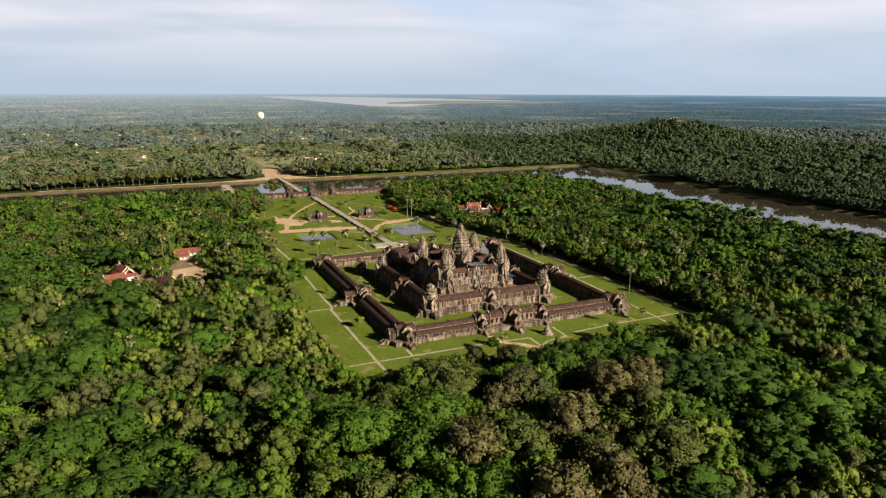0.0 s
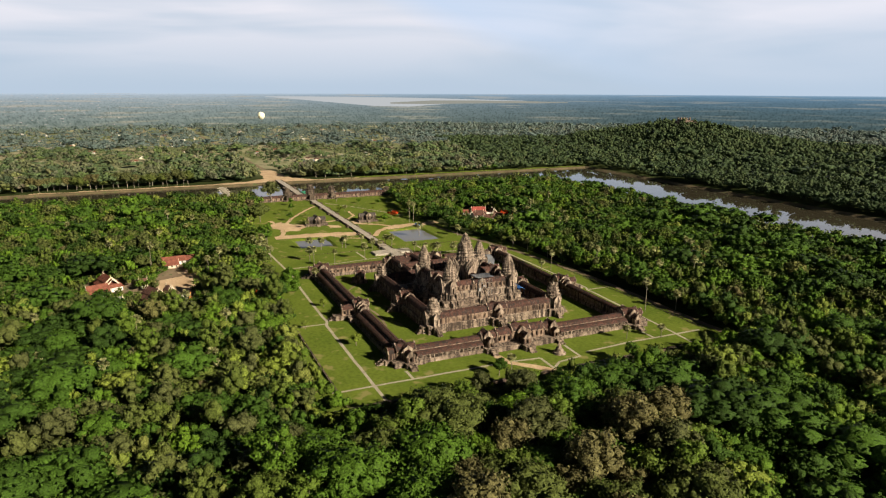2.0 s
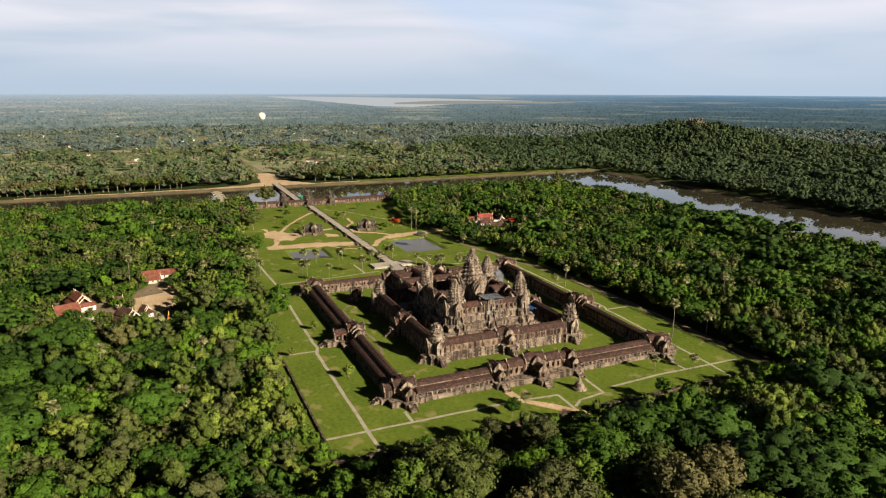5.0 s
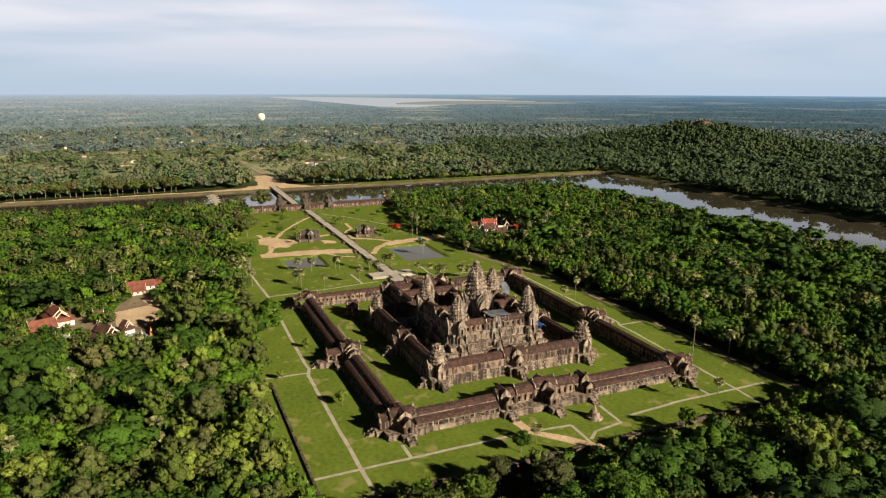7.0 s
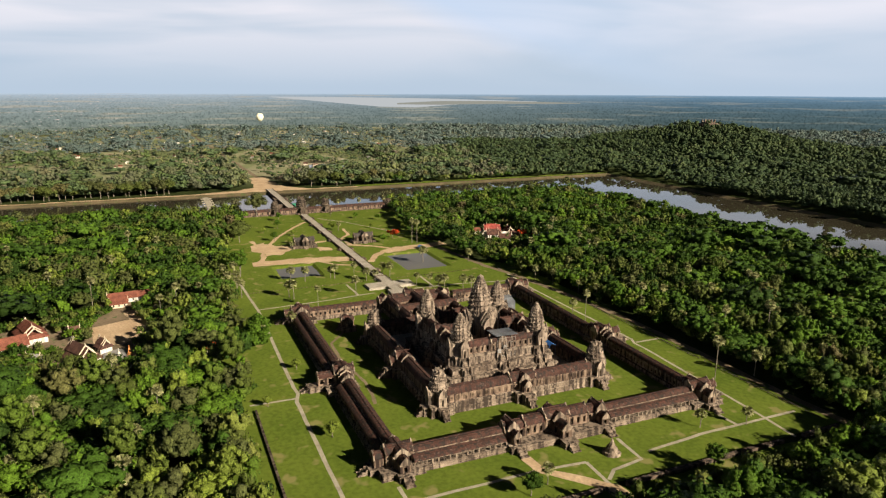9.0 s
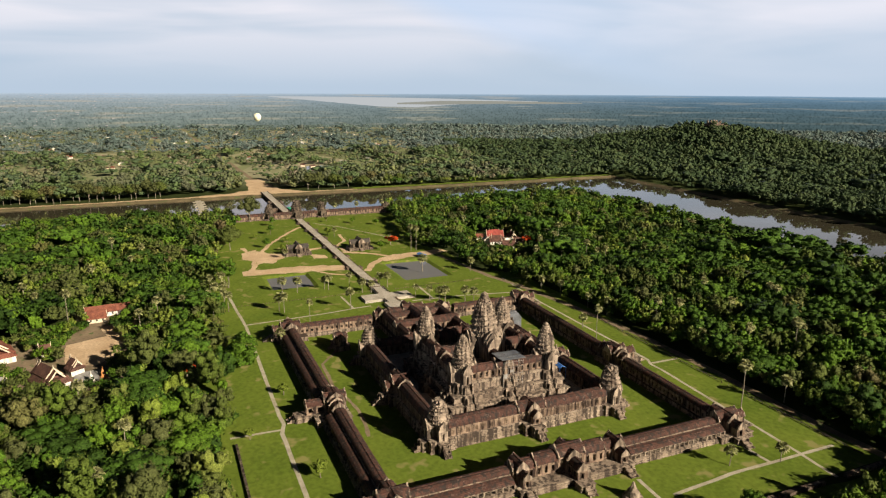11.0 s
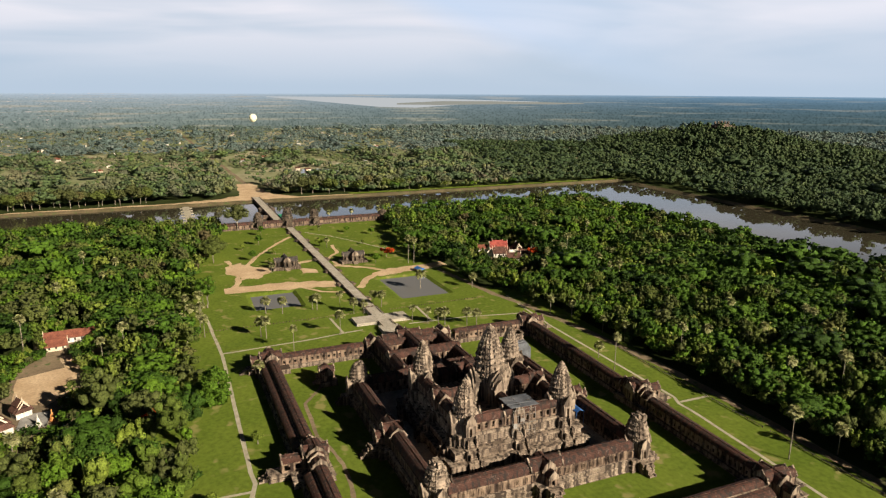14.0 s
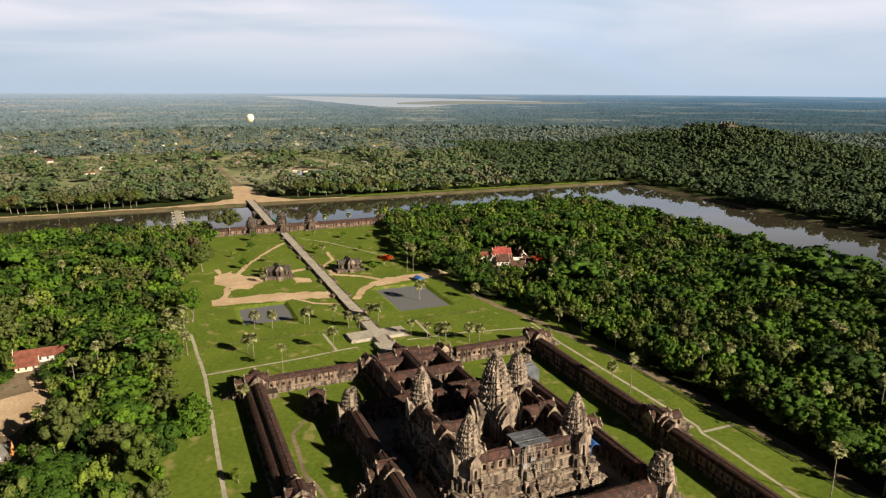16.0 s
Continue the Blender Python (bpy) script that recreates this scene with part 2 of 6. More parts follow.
class Shape:
    """Collects boxes, extrusions and stacked rings, placed by the matrix at."""

    def __init__(self):
        self.v, self.f, self.at = [], [], Matrix()

    def add(self, verts, faces):
        o = len(self.v)
        self.v += [tuple(self.at @ Vector(p)) for p in verts]
        self.f += [tuple(i + o for i in q) for q in faces]
        return self

    def box(self, x0, x1, y0, y1, z0, z1):
        return self.add([(x, y, z) for z in (z0, z1) for x, y in ((x0, y0), (x1, y0), (x1, y1), (x0, y1))],
                        [(3, 2, 1, 0), (4, 5, 6, 7), (0, 1, 5, 4), (1, 2, 6, 5), (2, 3, 7, 6), (3, 0, 4, 7)])

    def prism(self, prof, x0, x1):
        """A closed outline in (y, z), counter-clockwise seen from +x, drawn out along x."""
        n = len(prof)
        return self.add([(x, y, z) for x in (x0, x1) for y, z in prof],
                        [tuple(range(n - 1, -1, -1)), tuple(range(n, 2 * n))] + [(i, (i + 1) % n, n + (i + 1) % n, n + i) for i in range(n)])

    def rings(self, rings):
        n = len(rings[0])
        fs = [tuple(range(n - 1, -1, -1)), tuple(range(n * (len(rings) - 1), n * len(rings)))]
        for k in range(len(rings) - 1):
            fs += [(k * n + i, k * n + (i + 1) % n, (k + 1) * n + (i + 1) % n, (k + 1) * n + i) for i in range(n)]
        return self.add([p for r in rings for p in r], fs)

    def spike(self, x, y, z, r, h):
        return self.add([(x - r, y - r, z), (x + r, y - r, z), (x + r, y + r, z), (x - r, y + r, z), (x, y, z + h)],
                        [(0, 1, 4), (1, 2, 4), (2, 3, 4), (3, 0, 4), (3, 2, 1, 0)])

    def wear(self, amount, seed=0):
        """Knocks every corner a little out of true, alike where corners meet."""
        out = []
        for p in self.v:
            q = Vector((round(p[0], 2), round(p[1], 2), round(p[2], 2))) * 3.7 + Vector((seed, seed * 2, 0))
            d = noise.noise_vector(q)
            out.append((p[0] + d.x * amount, p[1] + d.y * amount, p[2] + d.z * amount))
        self.v = out
        return self

    def mesh(self, name):
        me = bpy.data.meshes.new(name)
        me.from_pydata(self.v, [], self.f)
        me.update()
        return me


def thing(name, m, label, category, group="", kind=""):
    ob = new(name)
    ob.empty_display_size = 0.1
    ob.matrix_basis = m
    return tagged(ob, label, category, group, kind)


def part(name, shape, material, parent, label=""):
    me = shape if isinstance(shape, bpy.types.Mesh) else shape.mesh(name)
    if not me.materials:
        me.materials.append(material)
    ob = new(name, me)
    ob.parent = parent
    return tagged(ob, label)


def single(name, shape, material, label, category="", group="", kind=""):
    me = shape if isinstance(shape, bpy.types.Mesh) else shape.mesh(name)
    me.materials.append(material)
    return tagged(new(name, me), label, category, group, kind)


def quads_mesh(name, verts, quads, tint=None, normals=None):
    """A mesh straight from arrays of corners and four-sided faces."""
    verts, quads = np.asarray(verts, np.float32), np.asarray(quads, np.int32)
    me = bpy.data.meshes.new(name)
    me.vertices.add(len(verts))
    me.vertices.foreach_set("co", verts.ravel())
    me.loops.add(quads.size)
    me.loops.foreach_set("vertex_index", quads.ravel())
    me.polygons.add(len(quads))
    me.polygons.foreach_set("loop_start", np.arange(0, quads.size, 4, dtype=np.int32))
    me.update(calc_edges=True)
    if normals is not None:
        me.normals_split_custom_set_from_vertices(np.asarray(normals, np.float32))
    if tint is not None:
        me.attributes.new("tint", "FLOAT", "POINT").data.foreach_set("value", np.asarray(tint, np.float32))
    return me


def turn(deg, x=0.0, y=0.0, z=0.0):
    return pose(x, y, z, 0, 0, deg)


# ---- ground ----
BAKAN = Vector((9.0, -4.0, 0))
RIDGE_E, RIDGE_W, RIDGE_S = 105.0, -115.0, -94.0
RIDGE_NE, RIDGE_NW = 86.5, 91.5          # north corners set to fit the camera's view, so that gallery sits askew
EYE_MID = Vector((400, -200, 0))
MOAT_W, MOAT_N = (-792.0, -612.0), (485.0, 692.0)
HOLES = [(-792, -612, -640, 692), (-612, 720, 485, 692), (-283, -236, -89, -46), (-293, -222, 31, 80)]


def hill_height(x, y):
    d = math.hypot((x + 1170) / 1.25, y - 1330)
    return 60 * math.exp(-(d / 190) ** 2.0)


def ground_sheet():
    xs = {-3500.0, -3000.0, 1500.0, 900.0} | {float(v) for v in range(-2600, 500, 50)}
    ys = {-3400.0, -2400.0, 3600.0, 3000.0} | {float(v) for v in range(-1800, 2600, 50)}
    for x0, x1, y0, y1 in HOLES:
        xs |= {float(x0), float(x1)}
        ys |= {float(y0), float(y1)}
    xs, ys = sorted(xs), sorted(ys)
    idx, verts, faces = {}, [], []

    def vid(i, j):
        if (i, j) not in idx:
            idx[i, j] = len(verts)
            verts.append((xs[i], ys[j], hill_height(xs[i], ys[j])))
        return idx[i, j]

    for i in range(len(xs) - 1):
        for j in range(len(ys) - 1):
            cx, cy = (xs[i] + xs[i + 1]) / 2, (ys[j] + ys[j + 1]) / 2
            if any(a < cx < b and c < cy < d for a, b, c, d in HOLES):
                continue
            faces.append((vid(i, j), vid(i + 1, j), vid(i + 1, j + 1), vid(i, j + 1)))
    s = Shape()
    s.add(verts, faces)
    return s


def ground_material():
    """Forest floor with the temple lawns mown short, and dry fields and paddies to the west."""
    m = mat("ground_cover", (0.02, 0.03, 0.008), (0.05, 0.065, 0.02), 0.03, 0.95, 0.3, 0.7, 0.0, spec=0.05)
    n, l = m.node_tree.nodes, m.node_tree.links
    p = n["Principled BSDF"]
    old = p.inputs["Base Color"].links[0].from_socket
    tc = n.new("ShaderNodeTexCoord")
    vo = n.new("ShaderNodeTexVoronoi")
    vo.inputs["Scale"].default_value = 0.014
    mp = n.new("ShaderNodeMapping")
    mp.inputs["Scale"].default_value = (0.55, 1.4, 1)
    l.new(tc.outputs["Object"], mp.inputs[0])
    l.new(mp.outputs[0], vo.inputs["Vector"])
    r = n.new("ShaderNodeValToRGB")
    cols = [(0.0, (0.1, 0.13, 0.05)), (0.35, (0.18, 0.2, 0.1)), (0.55, (0.3, 0.27, 0.18)), (0.75, (0.14, 0.17, 0.07)), (1.0, (0.36, 0.3, 0.22))]
    while len(r.color_ramp.elements) < len(cols):
        r.color_ramp.elements.new(0.5)
    for e, (q, c) in zip(r.color_ramp.elements, cols):
        e.position, e.color = q, (*c, 1)
    l.new(vo.outputs["Color"], r.inputs[0])
    sep = n.new("ShaderNodeSeparateXYZ")
    l.new(tc.outputs["Object"], sep.inputs[0])
    mr = n.new("ShaderNodeMapRange")
    mr.inputs[1].default_value, mr.inputs[2].default_value = -850, -1050
    l.new(sep.outputs["X"], mr.inputs[0])
    mx = n.new("ShaderNodeMix")
    mx.data_type = "RGBA"
    l.new(mr.outputs[0], mx.inputs[0])
    l.new(old, mx.inputs[6])
    l.new(r.outputs[0], mx.inputs[7])
    l.new(mx.outputs[2], p.inputs["Base Color"])
    return m


single("ground", ground_sheet(), ground_material(), "level green plain of woods and dry fields", "ground", kind="structure")


def sheet(name, pts, z, material, label, category, kind="structure", rag=0.0, step=6.0):
    """A flat patch with an uneven rim."""
    out = []
    for a, b in zip(pts, pts[1:] + pts[:1]):
        a, b = Vector(a), Vector(b)
        k = max(1, int((b - a).length / step))
        for i in range(k):
            q = a.lerp(b, i / k)
            d = noise.noise_vector(Vector((q.x * 0.06, q.y * 0.06, z)))
            out.append((q.x + d.x * rag, q.y + d.y * rag, z))
    s = Shape()
    s.add(out, [tuple(range(len(out)))])
    return single(name, s, material, label, category, kind=kind)


def strip(name, pts, width, z, material, label, category="path", rag=0.15):
    """A path along a line of points."""
    line = []
    for a, b in zip(pts, pts[1:]):
        a, b = Vector(a), Vector(b)
        k = max(1, int((b - a).length / 5))
        line += [a.lerp(b, i / k) for i in range(k)]
    line.append(Vector(pts[-1]))
    vs = []
    for i, q in enumerate(line):
        d = (line[min(i + 1, len(line) - 1)] - line[max(i - 1, 0)]).normalized()
        nrm = Vector((-d.y, d.x))
        w = width / 2 * (1 + rag * noise.noise(Vector((q.x * 0.15, q.y * 0.15, 3))))
        j = rag * 2 * noise.noise(Vector((q.x * 0.05, q.y * 0.05, 8)))
        for sgn in (-1, 1):
            e = q + nrm * (w * sgn + j)
            vs.append((e.x, e.y, z))
    s = Shape()
    s.add(vs, [(2 * i, 2 * i + 1, 2 * i + 3, 2 * i + 2) for i in range(len(line) - 1)])
    for f in range(len(s.f)):
        s.f[f] = tuple(reversed(s.f[f]))
    return single(name, s, material, label, category, kind="structure")


LAWN = [(158, -166), (158, 142), (-165, 142), (-205, 138), (-230, 112), (-300, 110), (-360, 96), (-460, 118), (-566, 130),
        (-566, -88), (-410, -120), (-336, -140), (-200, -152), (-60, -166)]


def lawn():
    """Mown grass over the clearing, cut out round the ponds."""
    xs = sorted(set(np.arange(-568.0, 160.0, 4.0).tolist()) | {-283.0, -236.0, -293.0, -222.0})
    ys = sorted(set(np.arange(-170.0, 146.0, 4.0).tolist()) | {-89.0, -46.0, 31.0, 80.0})
    s, idx, vs, fs = Shape(), {}, [], []

    def vid(i, j):
        if (i, j) not in idx:
            idx[i, j] = len(vs)
            vs.append((xs[i], ys[j], 0.03))
        return idx[i, j]

    def within(x, y):
        c = False
        for (ax, ay), (bx, by) in zip(LAWN, LAWN[1:] + LAWN[:1]):
            if (ay > y) != (by > y) and x < (bx - ax) * (y - ay) / (by - ay) + ax:
                c = not c
        return c

    for i in range(len(xs) - 1):
        for j in range(len(ys) - 1):
            cx, cy = (xs[i] + xs[i + 1]) / 2, (ys[j] + ys[j + 1]) / 2
            if within(cx, cy) and not any(a < cx < b and c < cy < d for a, b, c, d in HOLES):
                fs.append((vid(i, j), vid(i + 1, j), vid(i + 1, j + 1), vid(i, j + 1)))
    s.add(vs, fs)
    single("lawn", s, M_GRASS, "mown green temple lawn with worn patches", "lawn", kind="structure")


lawn()
sheet("lawn_margin", [(176, -40), (177, 125), (162, 140), (160, -40)], 0.03, M_GRASS, "rough grass strip outside the low boundary wall", "lawn", rag=3.0)


def shore(name, rect, inset, depth, material, label, seed):
    """The sloping bank between the ground's edge and the water."""
    x0, x1, y0, y1 = rect
    corners = [(x0, y0), (x1, y0), (x1, y1), (x0, y1)]
    outer, inner = [], []
    for (a, b), (c, d) in zip(corners, corners[1:] + corners[:1]):
        k = max(2, int(math.hypot(c - a, d - b) / 8))
        for i in range(k):
            x, y = a + (c - a) * i / k, b + (d - b) * i / k
            w = inset * (1 + 0.5 * noise.noise(Vector((x * 0.04, y * 0.04, seed))))
            ix = min(max(x, x0 + w), x1 - w)
            iy = min(max(y, y0 + w), y1 - w)
            outer.append((x, y, 0.02))
            inner.append((ix, iy, -depth))
    n = len(outer)
    s = Shape()
    s.add(outer + inner, [(i, (i + 1) % n, n + (i + 1) % n, n + i) for i in range(n)])
    return single(name, s, material, label, "bank", kind="structure")


# the west and north arms of the moat share one bank line
def moat_banks():
    rim = [(-792, -640), (-612, -640), (-612, 485), (720, 485), (720, 692), (-792, 692)]
    low = [(-780, -640), (-622, -640), (-622, 497), (720, 497), (720, 682), (-782, 682)]
    o, q = [], []
    for k in range(len(rim)):
        a, b, c, d = Vector(rim[k]), Vector(rim[(k + 1) % 6]), Vector(low[k]), Vector(low[(k + 1) % 6])
        m = max(2, int((b - a).length / 10))
        for i in range(m):
            e, f = a.lerp(b, i / m), c.lerp(d, i / m)
            f = f + (f - e) * 0.5 * noise.noise(Vector((f.x * 0.02, f.y * 0.02, 4)))
            o.append((e.x, e.y, 0.02))
            q.append((f.x, f.y, -3.6))
    n = len(o)
    s = Shape()
    s.add(o + q, [(i, (i + 1) % n, n + (i + 1) % n, n + i) for i in range(n)])
    single("moat_bank", s, M_BANK, "sloping earth bank of the moat", "bank", kind="structure")
    w = Shape()
    w.add([(-792, -640, -3.2), (-612, -640, -3.2), (-612, 485, -3.2), (720, 485, -3.2), (720, 692, -3.2), (-792, 692, -3.2)], [(0, 1, 2, 5), (2, 3, 4, 5)])
    single("moat_water", w, M_WATER, "still brown moat water mirroring the sky", "water", kind="structure")


moat_banks()
for rect, seed in ((HOLES[2], 1.0), (HOLES[3], 2.0)):
    shore("pond_bank", rect, 5.0, 2.4, M_GRASS, "grassy sloping pond bank", seed)
    w = Shape()
    w.add([(rect[0], rect[2], -1.5), (rect[1], rect[2], -1.5), (rect[1], rect[3], -1.5), (rect[0], rect[3], -1.5)], [(0, 1, 2, 3)])
    single("pond_water", w, M_POND, "still murky pond water, sky reflection put into its colour", "water", kind="structure")

# paths and trodden ground
strip("path_south", [(160, -124), (20, -124), (10, -121), (0, -122), (-150, -120), (-232, -124)], 2.1, 0.06, M_PATH, "narrow pale stone path across the lawn")
strip("path_east", [(134, -150), (134, -37), (136.5, -10)], 1.9, 0.07, M_PATH, "narrow pale stone path across the lawn")
strip("path_gate", [(136.5, -10), (158, -11)], 1.8, 0.075, M_PATH, "narrow pale stone path to the low wall")
strip("path_bend", [(124, 17.5), (144.5, 16), (147, -2), (153, -9)], 1.9, 0.08, M_PATH, "narrow pale path round the brick mound")
strip("path_northeast", [(140, 24), (137, 60), (137.5, 127)], 1.9, 0.065, M_PATH, "narrow pale stone path across the lawn")
strip("path_north", [(158, 103), (137, 105), (96, 107.5), (30, 111.5), (21, 111), (14, 114), (-120, 113), (-196, 118)], 1.9, 0.06, M_PATH, "narrow pale stone path along the north lawn")
strip("path_crossing", [(20, 113), (20, 134)], 2.0, 0.07, M_PATH, "short pale path from the gate to the road")
strip("path_branch", [(16, -122), (15, -149)], 1.8, 0.07, M_PATH, "short pale path towards the trees")
strip("path_steps", [(122, 84.5), (138, 85)], 1.8, 0.07, M_PATH, "short pale path from corner steps")
strip("path_corner", [(121, -99), (134, -99)], 1.9, 0.075, M_PATH, "short pale path from corner steps")
strip("path_west", [(-153, -121), (-157, -60), (-161, -33), (-162, -20)], 1.9, 0.07, M_PATH, "narrow pale path before the west front")
strip("path_westnorth", [(-162, 16), (-160, 60), (-150, 112)], 1.9, 0.07, M_PATH, "narrow pale path before the west front")
strip("path_link", [(-161, -35), (-196, -36)], 2.0, 0.075, M_PATH, "short pale path linking lawn walks")
strip("path_linknorth", [(-160, 34), (-198, 36)], 2.0, 0.075, M_PATH, "short pale path linking lawn walks")
strip("sand_track", [(122, -35), (134, -34), (146, -22), (160, -10), (182, -8)], 5.5, 0.09, M_SAND, "orange sand track to the east gate", rag=0.5)
strip("road_north", [(240, 146), (115, 139), (45, 140), (-26, 139), (-90, 132), (-170, 120), (-205, 110), (-250, 104), (-300, 98)], 6.0, 0.09, M_DIRT, "brown earth road beneath the trees", "road", rag=0.4)
strip("road_east", [(182, -8), (186, 60), (230, 120), (240, 146)], 5.0, 0.10, M_DIRT, "brown earth track beneath the trees", "road", rag=0.4)
strip("courtyard_track", [(-95, -60), (-60, -84), (-20, -86), (10, -80), (40, -84)], 2.0, 0.09, M_DIRT, "worn footpath in the grass court", rag=0.6)
strip("sand_south", [(-300, -104), (-298, -60), (-294, -34), (-287, -8)], 20, 0.075, M_SAND, "orange trodden sand beside the pond", "sand", rag=0.7)
strip("sand_south_edge", [(-288, -40), (-268, -26), (-258, -6)], 3.0, 0.095, M_SAND, "orange trodden sand beside the pond", "sand", rag=0.7)
strip("sand_north", [(-318, 112), (-312, 84), (-310, 56), (-302, 34)], 17, 0.08, M_SAND, "orange trodden sand beside the pond", "sand", rag=0.7)
strip("sand_north_edge", [(-306, 36), (-290, 22), (-266, 8)], 7, 0.095, M_SAND, "orange trodden sand beside the pond", "sand", rag=0.7)
strip("sand_north_far", [(-312, 50), (-330, 34), (-346, 14), (-350, 6)], 6, 0.1, M_SAND, "orange trodden sand beside the pond", "sand", rag=0.7)
strip("sand_walk", [(-300, -96), (-330, -88), (-352, -62), (-372, -30), (-380, -6)], 6, 0.085, M_SAND, "sandy footway over the lawn", rag=0.8)
strip("sand_walk_far", [(-330, -90), (-378, -76), (-420, -58), (-470, -30), (-500, -8)], 4, 0.08, M_SAND, "sandy footway over the lawn", rag=0.8)
strip("sand_walk_mid", [(-352, -64), (-376, -86), (-408, -92)], 5, 0.09, M_SAND, "sandy footway over the lawn", rag=0.8)
strip("sand_walk_north", [(-345, 12), (-380, 8), (-402, 22), (-440, 26)], 3.5, 0.085, M_SAND, "sandy footway over the lawn", rag=0.8)
sheet("sand_patch_west", [(-330, -72), (-352, -96), (-384, -98), (-398, -80), (-372, -70), (-366, -52), (-346, -56)], 0.062, M_SAND, "bare sandy patches in worn grass", "sand", rag=6.0, step=4)
sheet("sand_patch_library", [(-372, -24), (-352, -26), (-344, -14), (-330, -14), (-334, -28), (-352, -30), (-372, -34)], 0.064, M_SAND, "bare sandy patches in worn grass", "sand", rag=3.0, step=4)
sheet("monastery_garden", [(-60, -203), (-60, -262), (-110, -312), (-176, -312), (-186, -240), (-236, -236), (-240, -200), (-150, -192)], 0.045, M_DIRT, "swept earth and grass between monastery houses", "yard", rag=4.0, step=6)
sheet("north_monastery_yard", [(-292, 160), (-292, 205), (-372, 212), (-372, 172)], 0.045, M_DIRT, "swept earth between monastery houses", "yard", rag=4.0, step=6)
sheet("far_pond", [(-1080, 120), (-1120, 105), (-1170, 130), (-1180, 190), (-1130, 215), (-1085, 180)], 0.3, M_POND, "open pond among trees beyond the moat", "water", rag=8.0, step=10)
strip("lawn_trail", [(-380, 86), (-440, 60), (-480, 40), (-520, 12)], 1.6, 0.07, M_PATH, "faint trail across the lawn", rag=0.5)
sheet("west_bank_sand", [(-793, -420), (-793, 150), (-798, 160), (-803, 60), (-850, 24), (-990, 12), (-990, -14), (-850, -26), (-820, -60), (-803, -130), (-798, -420)], 0.05, M_SAND, "bare sandy shore beyond the moat", "sand", rag=7.0, step=10)
sheet("west_bank_grass", [(-796, 150), (-796, 698), (-812, 698), (-815, 150)], 0.06, M_GRASS, "grassy strip along the moat", "lawn", rag=4.0, step=10)
strip("road_west", [(-985, 0), (-1250, -8), (-2600, -55)], 9, 0.12, M_DIRT, "straight road leading west", "road")
sheet("monastery_yard", [(-112, -216), (-122, -236), (-160, -238), (-168, -214), (-190, -218), (-196, -206), (-150, -200), (-128, -205)], 0.06, M_SAND, "swept pinkish sand yard", "yard", rag=3.0, step=5)
sheet("clearing_sand", [(232, -22), (244, -22), (244, -10), (232, -12)], 0.06, M_SAND, "small sandy clearing among trees", "sand", rag=2.0, step=3)

# ---- distance ----


